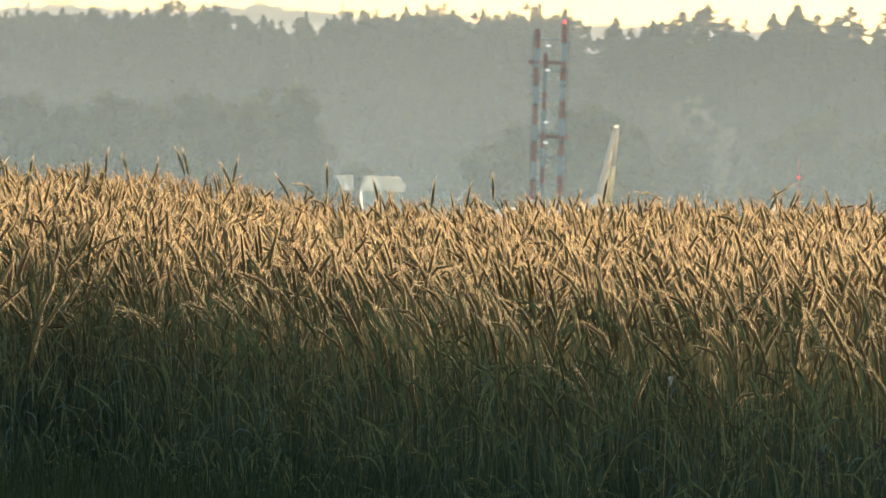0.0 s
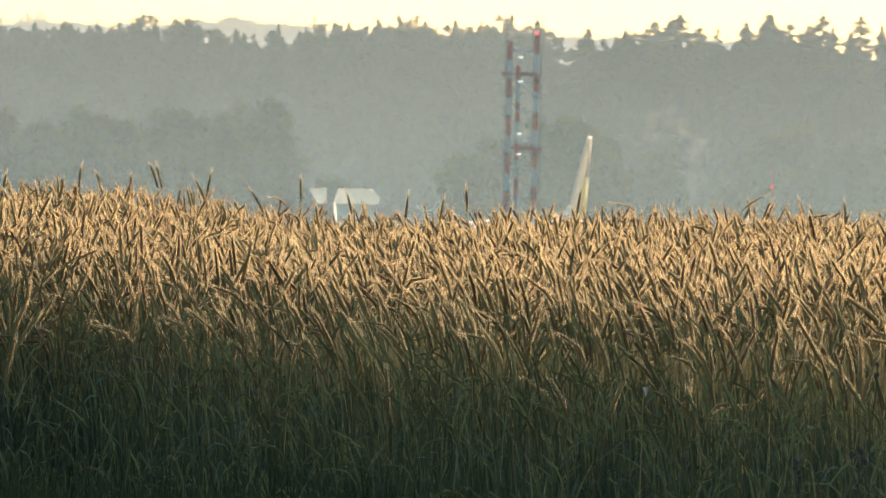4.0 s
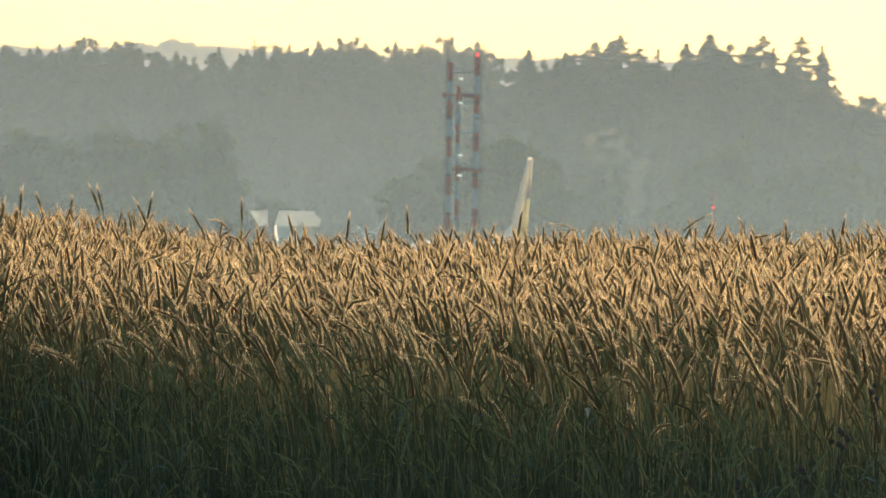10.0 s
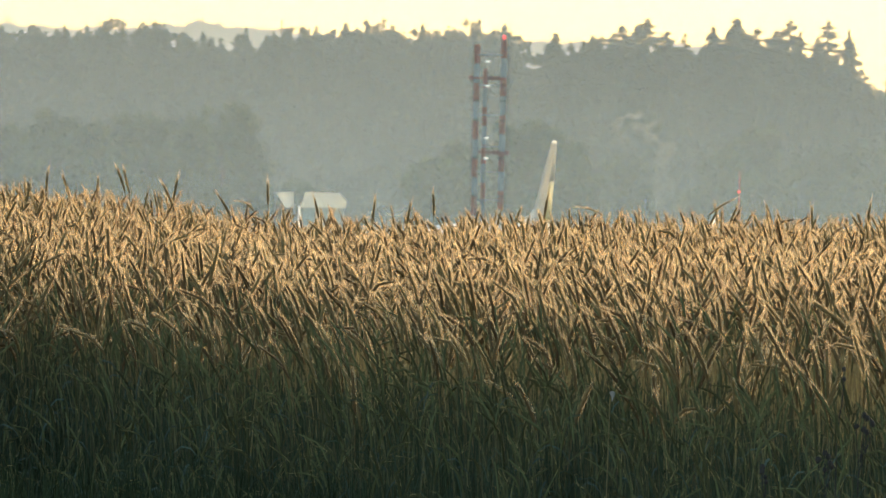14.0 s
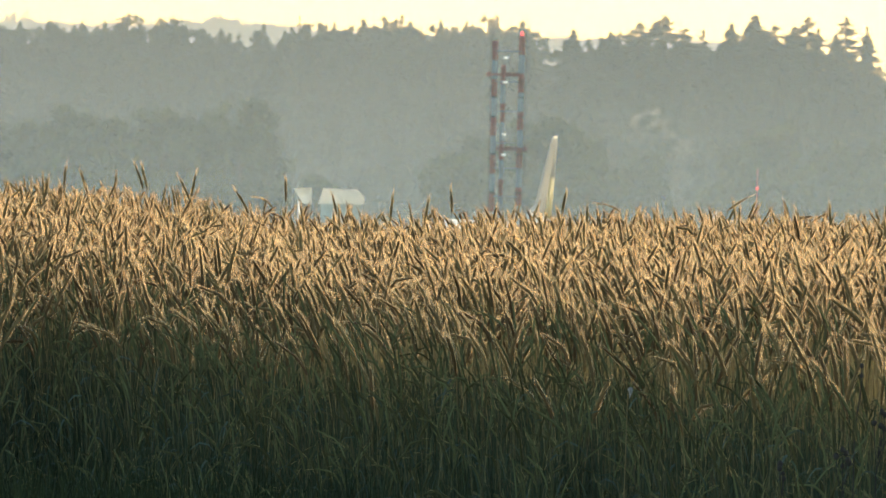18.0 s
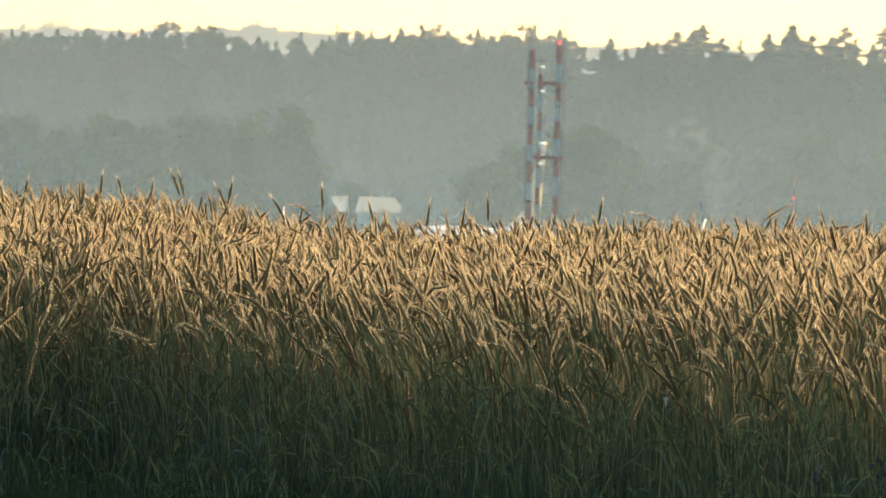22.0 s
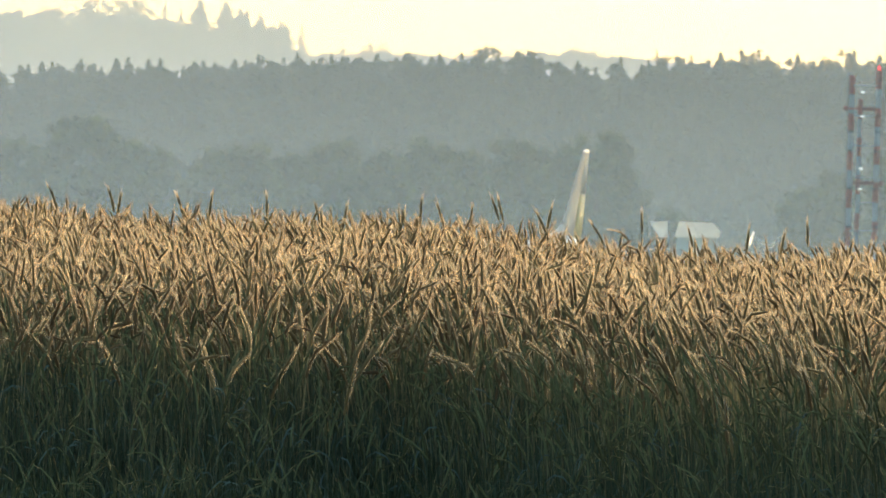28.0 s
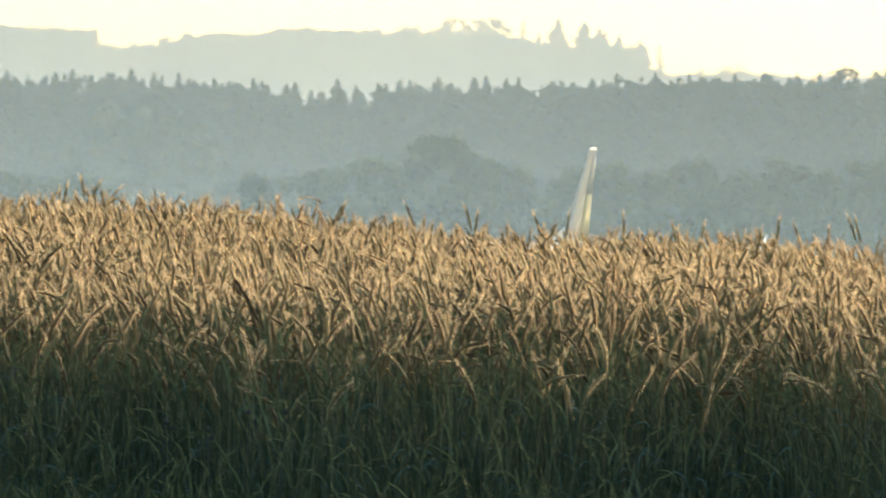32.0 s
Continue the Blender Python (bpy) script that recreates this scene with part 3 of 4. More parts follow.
def conifer_arrays(h, seed, slim=1.0, airy=0.0, whorls=26, arms=7):
    """Whorls of drooping branches round a straight trunk, dense at the tip, uneven, with gaps where airy."""
    g = np.random.default_rng(seed)
    dz = 0.15 + (0.93 * h - 0.15) * (np.arange(whorls) / (whorls - 1)) ** 1.5
    share = g.uniform(0.88, 1.12, whorls)
    dz, share = np.repeat(dz, arms), np.repeat(share, arms)
    n = len(dz)
    dz = dz + g.normal(0, 0.05, n) * np.sqrt(dz)
    reach = slim * np.minimum(0.47 * dz + 0.12, 1.0 + 0.18 * dz)
    lump = 1 + (0.05 + 0.5 * airy) * np.sin(dz * 1.9 + seed) * np.sin(dz * 0.8 + 2.3 * seed)
    r = reach * lump * share * g.uniform(0.4, 1.25, n)
    a = g.random(n) * 2 * np.pi
    keep = g.random(n) > 0.5 * airy * (dz > 0.8)
    dz, r, a = dz[keep], r[keep], a[keep]
    n = len(dz)
    z = h - np.maximum(dz, 0.02)
    droop = 0.30 * (1 - 1.4 * airy) + g.normal(0, 0.12, n)
    out = np.stack([np.cos(a), np.sin(a), 0 * a], 1)
    side = np.stack([-np.sin(a), np.cos(a), 0 * a], 1)
    up = np.array([0, 0, 1.0])[None]
    foot = up * z[:, None]
    tip = foot + out * r[:, None] - up * (droop * r)[:, None]
    bend = foot * 0.45 + tip * 0.55 - up * (0.10 * r)[:, None]
    hang = (0.10 + 0.18 * np.minimum(r, 1.6)) * g.uniform(0.6, 1.5, n) * (1 - 0.9 * airy)
    sheet = np.stack([foot + up * 0.05, bend + up * 0.06, bend - up * hang[:, None], foot - up * (hang * 1.2)[:, None]], 1).reshape(-1, 3)
    twig = np.stack([bend + up * 0.06, tip + up * 0.03, tip - up * (0.3 * hang)[:, None], bend - up * hang[:, None]], 1).reshape(-1, 3)
    w = ((0.26 - 0.2 * airy) * r)[:, None]
    flat = np.stack([foot, bend + side * w, tip, bend - side * w], 1).reshape(-1, 3)
    V = np.concatenate([sheet, twig, flat])
    T = quads(V)
    # trunk tip, and the dense inner crown of a well-clad spruce
    rings = [(0.0, 0.02), (1.0, 0.10), (2.4, 0.45), (5.0, 0.95), (9.0, 1.5), (0.9 * h, 2.0)]
    rings = [(d, q * slim) for d, q in rings] if airy < 0.3 else [(0.0, 0.02), (0.5 * h, 0.12), (0.95 * h, 0.2)]
    k = 6
    W = np.array([(q * math.cos(6.283 * i / k + d), q * math.sin(6.283 * i / k + d), h - d) for d, q in rings for i in range(k)])
    Q = []
    for j in range(len(rings) - 1):
        for i in range(k):
            p, o = j * k + i, j * k + (i + 1) % k
            Q += [(p, p + k, o), (o, p + k, o + k)]
    return np.concatenate([V, W]), np.concatenate([T, np.array(Q) + len(V)])


def crown_arrays(h, wide, seed, count=1500, leaf=0.34, low=0.12, lobes=30, stray=0.1):
    """Leaf sprays on many small lobes over an uneven dome, with gaps between them and loose sprays outside."""
    g = np.random.default_rng(seed)
    f = low + (0.93 - low) * (np.arange(lobes) + g.random(lobes)) / lobes
    dome = np.sin(np.pi * np.clip(0.10 + 0.82 * (f - low) / (1 - low), 0, 1)) ** 0.7
    a = g.random(lobes) * 6.283
    lop = 1 + 0.22 * np.sin(a * 2 + seed) + 0.16 * np.sin(f * 11 + seed)
    rr = wide * dome * lop * np.sqrt(g.uniform(0.05, 0.75, lobes))
    size = wide * g.uniform(0.13, 0.33, lobes) * (1.15 - 0.4 * f)
    cs = np.stack([rr * np.cos(a), rr * np.sin(a), h * f], 1)
    w = size ** 2
    pick = g.choice(lobes, count, p=w / w.sum())
    d = g.normal(size=(count, 3))
    d /= np.linalg.norm(d, axis=1)[:, None]
    rad = size[pick] * np.where(g.random(count) < stray, g.uniform(1.1, 1.7, count), g.random(count) ** 0.45 * 1.1)
    P = cs[pick] + d * rad[:, None] * np.array([1, 1, 0.75])
    P[:, 2] *= h / P[:, 2].max()
    P[:, 2] = np.maximum(P[:, 2], 0.1)
    n = d + 0.8 * g.normal(size=(count, 3))
    n /= np.linalg.norm(n, axis=1)[:, None]
    u = np.cross(n, g.normal(size=(count, 3)))
    u /= np.linalg.norm(u, axis=1)[:, None]
    v = np.cross(n, u)
    s = leaf * (0.5 + 1.0 * g.random(count))[:, None]
    V = np.stack([P - u * s, P + v * s * 0.6, P + u * s, P - v * s * 0.6], 1).reshape(-1, 3)
    return V, quads(V)


def trunk_bm(h, r, seed, limbs=5, reach=2.0):
    g = random.Random(seed)
    bm = bmesh.new()
    pts = [Vector((0.02 * h * (g.random() - 0.5) * k, 0.02 * h * (g.random() - 0.5) * k, h * k / 4)) for k in range(5)]
    pts[0].z = -0.3
    for k in range(4):
        rod(bm, pts[k], pts[k + 1], r * (1 - 0.22 * k), r * (1 - 0.22 * (k + 1)), 7)
    for k in range(limbs):
        a, f = g.random() * 6.28, 0.35 + 0.5 * k / max(1, limbs)
        p = Vector((0, 0, h * f))
        rod(bm, p, p + Vector((math.cos(a) * reach, math.sin(a) * reach, 0.35 * h * (1 - f) + 0.6)), r * 0.35, r * 0.1, 5)
    return bm


class Heap:
    """Collects many trees into one mesh."""

    def __init__(self):
        self.v, self.t, self.n = [], [], 0

    def add(self, V, T, at, scale=1.0, turn=0.0, wide=1.0):
        c, s = math.cos(turn), math.sin(turn)
        W = np.stack([(V[:, 0] * c - V[:, 1] * s) * wide, (V[:, 0] * s + V[:, 1] * c) * wide, V[:, 2]], 1) * scale + np.array(at)
        self.v.append(W)
        self.t.append(T + self.n)
        self.n += len(W)

    def mesh(self, name, mat):
        return mesh_of(name, np.concatenate(self.v), np.concatenate(self.t), [mat])


def build_broadleaf(bearing, rise, half, d, seed, label="hazy green broadleaf tree at the edge of the airfield", leaf=None, low=0.1, count=0, size=0.0):
    at = place(bearing, d)
    h = spot(0, rise, d).z - at.z
    wide = 1.34 * half * 0.001 * d
    ob = thing("tree", label, "tree", at, group="trees along the airfield")
    part("trunk", trunk_bm(h * 0.8, max(0.12, h * 0.018), seed, 6, wide * 0.6), M_BARK, ob)
    V, T = crown_arrays(h, wide, seed, count or int(1900 + 46 * h * wide), size or 0.30 + 0.010 * h, low, 60)
    cr = new("crown", mesh_of("crown", V, T, [leaf or M_FOLIAGE]))
    cr.parent = ob


TREES = [(-70, 4.9, 2.6), (-66.5, 5.1, 2.2), (-56.2, 5.45, 1.1), (-52.4, 5.9, 2.4), (-48.9, 6.7, 2.2), (-44.9, 8.15, 2.6), (-41.2, 6.7, 1.9), (-38.0, 6.3, 1.8),
         (-35.4, 6.8, 1.9), (-33.0, 6.2, 1.7), (-30.4, 7.25, 1.8), (-27.9, 6.6, 1.7), (-25.4, 7.45, 1.9), (-22.7, 6.8, 1.8), (-19.5, 7.5, 2.0), (-17.2, 7.2, 1.8), (-15.0, 8.1, 2.1),
         (-13.2, 6.3, 1.2), (-2.2, 5.2, 1.6), (0.3, 6.3, 2.0), (3.0, 7.45, 2.5), (5.6, 6.3, 1.9), (9.1, 5.6, 1.5), (14.3, 6.0, 1.8), (16.6, 7.6, 1.9), (20.1, 6.4, 2.0), (23.2, 6.7, 2.2), (26.5, 6.2, 2.0)]
for n, (b, e, w) in enumerate(TREES):
    build_broadleaf(b, e, w, (1690 if b < 8 else 1776) + (34 if b < 8 else 18) * math.sin(2.1 * n), 40 + n)
build_broadleaf(-10.6, 3.7, 1.75, 1650, 91, "low dark bush behind the white hut")
build_broadleaf(-63.6, 9.3, 2.7, 2030, 92, "large pale broadleaf tree before the wood", M_WILLOW)
build_broadleaf(-60.6, 8.5, 2.0, 2040, 93, "large pale broadleaf tree before the wood", M_WILLOW)
build_broadleaf(9.5, 8.2, 1.6, 2000, 94, "pale broadleaf tree before the wood", M_WILLOW)
build_broadleaf(7.3, 7.9, 0.75, 1755, 95, "slim tree with pale shining twigs before the wood", M_BLOSSOM, 0.80, 70, 0.085)

# closed canopies of the woods: bearing and rise
WOOD = [(-90, 10.7), (-71.7, 10.7), (-67, 10.7), (-63.7, 10.75), (-61.6, 10.55), (-55.6, 10.55), (-52.6, 10.5), (-50.9, 10.75), (-46.9, 10.85), (-42.2, 11.05), (-40.2, 11.0), (-38.9, 11.35), (-37.2, 11.15), (-36.2, 11.45),
        (-33.0, 11.55), (-29.4, 11.95), (-25.7, 12.1), (-23.7, 12.05), (-19.8, 12.5), (-18.8, 12.4), (-17.9, 12.05), (-15.4, 11.75), (-13.1, 11.75), (-12.1, 12.2), (-11.3, 12.5), (-10.4, 12.25), (-8.8, 12.15),
        (-8.2, 12.5), (-5.6, 12.45), (-4.2, 12.15), (-3.4, 12.45), (-1.1, 12.6), (0.1, 12.2), (1.7, 12.75), (2.1, 12.35), (2.4, 11.3), (3.1, 10.1), (6, 9.8), (30, 9.6)]
NEAR_WOOD = [(3.9, 10.1), (4.45, 11.25), (5.1, 11), (6.1, 11.25), (6.9, 11.55), (9.8, 11.75), (10.3, 11.15), (10.8, 11.55), (11.9, 11.65), (13.0, 11.05), (13.3, 11.75), (14.1, 11.5), (14.8, 11.95), (19.0, 11.8), (19.6, 11.15), (20.0, 11.65),
             (20.7, 10.85), (22.0, 10.7), (22.7, 10.15), (23.4, 9.3), (24.5, 10.1), (25.2, 9.5), (26.0, 9.8), (36, 10.2)]
HILL = [(-110, 13.4), (-71.8, 13.5), (-66.4, 13.5), (-66.0, 12.3), (-65.4, 12.8), (-64.6, 12.35), (-64.0, 12.85), (-63.4, 12.55), (-63.0, 12.85), (-62.2, 12.55), (-61.6, 13.1), (-61.0, 13.05), (-60.2, 13.5), (-56.7, 13.5), (-54.9, 13.95),
        (-53.4, 14.0), (-52.7, 13.8), (-51.7, 14.0), (-51.2, 13.85), (-50.1, 14.15), (-49.5, 13.85), (-48.4, 13.9), (-47.6, 14.35), (-46.7, 13.7), (-45.2, 14.35), (-44.6, 13.85), (-43.3, 14.15), (-40.7, 13.9), (-40.1, 13.4),
        (-39.3, 13.7), (-38.5, 13.0), (-37.8, 13.4), (-36.3, 13.75), (-35.4, 13.4), (-34.0, 13.7), (-33.7, 12.6), (-33.4, 12.15), (-30.2, 12.05), (-28.2, 12.3), (-24.9, 12.15), (-19.3, 12.3), (-18.1, 12.5), (-16.1, 12.8), (-15.0, 12.5), (-12.1, 12.3), (-8, 12.0), (40, 12)]


def along(line, b):
    return float(np.interp(b, [p[0] for p in line], [p[1] for p in line]))


SPIRES = [conifer_arrays(24.0, 200 + k, 0.95 + 0.08 * k, 0.0 if k < 5 else 0.2, 34, 6) for k in range(6)]
ROUNDS = [crown_arrays(24.0, 3.4 + 0.3 * k, 230 + k, 620, 0.46, 0.45, 30, 0.04) for k in range(4)]
BEHIND = [conifer_arrays(24.0, 210 + k, 1.05, 0.0, 13, 5) for k in range(4)] + [crown_arrays(24.0, 4.2, 240 + k, 150, 0.9, 0.45, 14) for k in range(2)]


def stand(name, label, line, d, b0, b1, rows, step, cap, h0):
    """The trees of a wood from its canopy's edge down its slope."""
    heap = Heap()
    for row in range(rows):
        dd = d - row * 26
        b = b0 + step * 0.5 * (row % 2)
        while b < b1:
            bb = b + step * 0.5 * (rng.random() - 0.5)
            tree_h = h0 * (0.85 + 0.25 * rng.random())
            top = spot(0, along(line, bb), d).z + 0.5 - max(0, row - 2) * cap * (0.8 + 0.4 * rng.random()) - (1.5 if row < 3 else 1.3) * rng.random()
            at = (bb * 0.001 * dd, dd + 8 * (rng.random() - 0.5), top - tree_h)
            leafed = rng.random() < (0.25 if -31 < bb < 3 or bb > 22.3 else 0.08)
            pick = int(rng.integers(0, 6))
            V, T = BEHIND[pick] if row > 2 else ROUNDS[pick % 4] if leafed else SPIRES[pick]
            heap.add(V, T, at, tree_h / 24, rng.random() * 6.28, 1.1 + 0.35 * rng.random())
            b += (step if row > 2 else 0.62 * step) * (0.7 + 0.6 * rng.random())
    ob = new(name, heap.mesh(name, M_NEEDLE))
    return tagged(ob, label, "woods", kind="stuff")


stand("wood", "dark conifer wood on the slope behind the airfield", WOOD, 2300, -78, 7, 11, 1.25, 2.1, 22)
stand("wood", "tall conifer wood close behind the mast", NEAR_WOOD, 2120, 3.8, 34, 6, 1.25, 3.0, 23)


def build_hill_wood():
    heap = Heap()
    clump = [crown_arrays(11, 3.7 + 0.4 * k, 300 + k, 260, 0.8, 0.15, 22, 0.0) for k in range(4)]
    for row in range(5):
        d = 3300 - 25 * row
        b = -85.0
        while b < 14:
            top = spot(0, along(HILL, b), 3300).z + 0.2 - 2.2 * max(0, row - 1) - 0.45 * rng.random()
            V, T = clump[int(rng.integers(0, 4))]
            s = 0.85 + 0.4 * rng.random()
            heap.add(V, T, (b * 0.001 * d, d, top - 11 * s), s, rng.random() * 6.28)
            b += (0.5 + 0.12 * row) * (0.7 + 0.6 * rng.random())
    tagged(new("hill_wood", heap.mesh("hill_wood", M_FOLIAGE)), "pale hazy wooded hill on the skyline", "woods", kind="stuff")


build_hill_wood()

SKY_LABELS = ("dark pointed spruce on the skyline of the wood", "tall thin-crowned pine on the skyline with gaps between its branches", "rounded broadleaf crown on the skyline of the wood")


def build_skyline_tree(bearing, rise, d, kind, seed, h, slim=1.0, airy=0.6):
    """kind 0: dense spruce, 1: airy pine, 2: broadleaf crown."""
    top = spot(bearing, rise, d)
    ob = thing("tree" if kind == 2 else "conifer", SKY_LABELS[kind], "tree", (top.x, top.y, top.z - h), group="trees on the skyline")
    if kind == 2:
        V, T = crown_arrays(h, 3.2 * slim, seed, 900, 0.30, 0.45, 44, 0.07)
    else:
        V, T = conifer_arrays(h, seed, slim * 1.2, airy * kind, 36 if kind else 40, 7 if kind else 8)
    cr = new("crown", mesh_of("crown", V, T, [M_NEEDLE]))
    cr.parent = ob
    bm = bmesh.new()
    rod(bm, (0, 0, -0.5), (0, 0, h * (0.85 if kind == 2 else 0.97)), h * 0.010, 0.04, 7)
    part("trunk", bm, M_BARK, ob)


# bearing, rise of the tip, kind and slimness
NEAR_TOPS = [(4.52, 12.73, 0, 1.0), (5.44, 12.2, 1, 1.0), (6.2, 12.3, 0, 0.9), (6.7, 12.65, 0, 1.0), (7.26, 12.6, 1, 1.1), (7.93, 12.8, 1, 1.2), (8.45, 13.25, 1, 1.3), (9.0, 13.3, 2, 0.6), (9.91, 13.7, 1, 1.25), (11.1, 12.95, 1, 1.3),
             (12.2, 12.9, 1, 0.8), (13.86, 13.3, 0, 0.85), (15.25, 13.85, 0, 1.35), (16.44, 13.25, 1, 1.2), (17.61, 13.2, 1, 1.3)]
NEAR_TOPS += [(18.36, 13.8, 1, 1.2), (19.01, 13.1, 1, 0.9), (20.05, 12.85, 0, 0.9), (20.6, 13.85, 1, 0.8), (21.15, 11.7, 1, 0.7), (21.88, 13.3, 0, 0.62), (22.4, 10.9, 2, 0.6), (24.5, 10.3, 2, 0.8), (25.9, 10.1, 2, 0.7)]
for n, (b, e, kind, slim) in enumerate(NEAR_TOPS):
    build_skyline_tree(b, e, 2085 + 9 * (n % 3), kind, 500 + n, 25, slim * (1.05 if kind == 2 else 1.42), 0.42)
# lower neighbours that fill the row between them
for n in range(22):
    b = 4.8 + 0.78 * n + 0.3 * rng.random()
    if b < 21.5:
        build_skyline_tree(b, along(NEAR_WOOD, b) + 0.15 + 0.55 * rng.random(), 2096, n % 2, 560 + n, 24, 1.3 + 0.4 * rng.random(), 0.3)
FAR_TOPS = [(-19.5, 12.8, 2, 1.0), (-16.3, 12.3, 0, 0.9), (-13.78, 12.65, 0, 0.7), (-11.66, 13.1, 1, 0.8), (-10.85, 12.7, 2, 0.9), (-9.6, 12.8, 1, 1.0), (-7.9, 13.05, 0, 1.1), (-7.25, 12.7, 1, 0.8), (-6.3, 13.2, 2, 0.9), (-6.0, 12.9, 2, 1.0),
            (-5.1, 12.95, 1, 1.1), (-4.43, 12.65, 1, 0.8), (-3.34, 13.1, 0, 0.9), (-1.77, 13.0, 1, 1.1), (-0.6, 13.35, 2, 0.9), (0.85, 12.8, 1, 1.0), (1.5, 13.2, 0, 1.1), (1.92, 12.8, 1, 0.9)]
FAR_TOPS += [(-43.6, 11.65, 0, 1.1), (-42.9, 11.75, 0, 1.0), (-41.7, 11.65, 0, 1.1), (-41.0, 11.75, 0, 1.0), (-39.0, 11.6, 0, 1.2), (-37.8, 11.55, 0, 1.0), (-36.6, 11.8, 0, 1.0), (-35.2, 12.15, 0, 0.8), (-34.4, 11.8, 0, 1.0), (-33.7, 12.0, 1, 1.0),
             (-32.9, 12.3, 0, 0.7), (-31.9, 11.9, 2, 1.0), (-30.1, 12.15, 0, 0.9), (-28.2, 12.4, 0, 1.0), (-26.5, 12.5, 0, 1.0), (-24.5, 12.5, 1, 0.9), (-23.0, 12.35, 2, 1.0), (-21.4, 12.6, 2, 1.0)]
FAR_TOPS += [(-71.3, 11.1, 0, 1.1), (-68.4, 11.1, 0, 1.1), (-67.4, 11.3, 0, 1.1), (-65.3, 11.2, 0, 1.0), (-64.6, 11.05, 0, 1.0), (-63.96, 11.5, 0, 0.9), (-62.6, 11.3, 0, 0.7), (-62.1, 11.1, 0, 0.8), (-61.1, 11.3, 0, 0.8), (-60.5, 11.05, 0, 1.0),
             (-59.6, 10.85, 0, 0.7), (-59.0, 11.1, 0, 0.9), (-58.1, 10.95, 0, 0.7), (-56.7, 11.15, 0, 0.9), (-54.2, 11.0, 0, 1.0), (-51.7, 11.3, 0, 1.0), (-48.0, 11.35, 0, 0.9), (-47.4, 11.35, 0, 0.8), (-45.7, 11.6, 0, 0.9), (-44.9, 11.3, 0, 0.8)]
for n, (b, e, kind, slim) in enumerate(FAR_TOPS):
    build_skyline_tree(b, e, 2285 + 6 * (n % 4), kind, 600 + n, 22, slim)
HILL_TOPS = [(-53.97, 14.35, 1, 0.7), (-47.6, 14.5, 2, 0.8), (-44.8, 15.3, 2, 1.0), (-45.6, 14.8, 2, 0.9), (-43.35, 15.2, 2, 0.9), (-42.6, 15.3, 2, 1.1), (-42.1, 14.7, 2, 0.7), (-40.8, 15.25, 1, 0.3), (-39.85, 14.45, 1, 0.6), (-38.8, 15.35, 0, 0.8),
             (-37.2, 15.15, 0, 1.0), (-36.35, 14.8, 0, 0.7), (-36.0, 14.7, 0, 0.7), (-35.15, 14.4, 0, 1.0), (-33.9, 14.1, 0, 0.8), (-32.7, 13.9, 1, 0.5), (-30.2, 12.65, 1, 0.8), (-29.0, 12.7, 0, 0.7), (-28.3, 12.9, 2, 0.8), (-27.6, 12.75, 1, 0.6)]
for n, (b, e, kind, slim) in enumerate(HILL_TOPS):
    build_skyline_tree(b, e, 3285, kind, 700 + n, 18, 1.45 * slim, 0.4)


# ---- evening haze: painted on thin upright sheets between the woods ----


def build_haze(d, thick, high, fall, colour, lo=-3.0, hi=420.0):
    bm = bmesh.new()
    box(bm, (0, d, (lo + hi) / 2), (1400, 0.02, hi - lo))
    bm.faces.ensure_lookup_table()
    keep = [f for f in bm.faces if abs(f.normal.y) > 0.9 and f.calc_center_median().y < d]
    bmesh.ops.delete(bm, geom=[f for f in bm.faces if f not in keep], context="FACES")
    ob = part("haze_sheet", bm, haze_paint("painted_haze", thick, fall, -1.0, colour, high))
    tagged(ob, "upright pale sheet standing in for low evening haze", "haze", kind="structure")


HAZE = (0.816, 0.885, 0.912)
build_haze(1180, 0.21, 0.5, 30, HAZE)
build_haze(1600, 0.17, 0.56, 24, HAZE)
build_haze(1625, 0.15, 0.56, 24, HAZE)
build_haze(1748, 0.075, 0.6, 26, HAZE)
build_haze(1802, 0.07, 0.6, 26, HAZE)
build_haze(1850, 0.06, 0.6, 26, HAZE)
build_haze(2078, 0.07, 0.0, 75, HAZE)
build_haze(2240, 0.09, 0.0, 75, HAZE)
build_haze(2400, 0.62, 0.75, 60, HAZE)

# ---- the rye ----


def tube(rows, radii, sides=3, spin=None):
    """Tapered tubes along many bent lines at once. rows: (n, k, 3); radii: (n, k); the last ring closes to a point."""
    n, k, _ = rows.shape
    d = rows[:, -1] - rows[:, 0]
    d /= np.linalg.norm(d, axis=1)[:, None]
    u = np.cross(d, np.array([0.31, 0.9, 0.2]))
    u /= np.linalg.norm(u, axis=1)[:, None]
    w = np.cross(d, u)
    a = np.arange(sides) * 2 * np.pi / sides
    a = a[None, :] + (spin[:, None] if spin is not None else 0)
    off = np.cos(a)[:, :, None] * u[:, None, :] + np.sin(a)[:, :, None] * w[:, None, :]
    body = rows[:, :-1, None, :] + off[:, None, :, :] * radii[:, :-1, None, None]
    V = np.concatenate([body.reshape(n, -1, 3), rows[:, -1:, :]], 1)
    T = []
    for j in range(k - 2):
        for s in range(sides):
            p, q = j * sides + s, j * sides + (s + 1) % sides
            T += [(p, q, p + sides), (q, q + sides, p + sides)]
    tip, base = (k - 1) * sides, (k - 2) * sides
    T += [(base + s, base + (s + 1) % sides, tip) for s in range(sides)]
    m = V.shape[1]
    T = np.array(T)[None] + (np.arange(n) * m)[:, None, None]
    return V.reshape(-1, 3), T.reshape(-1, 3)


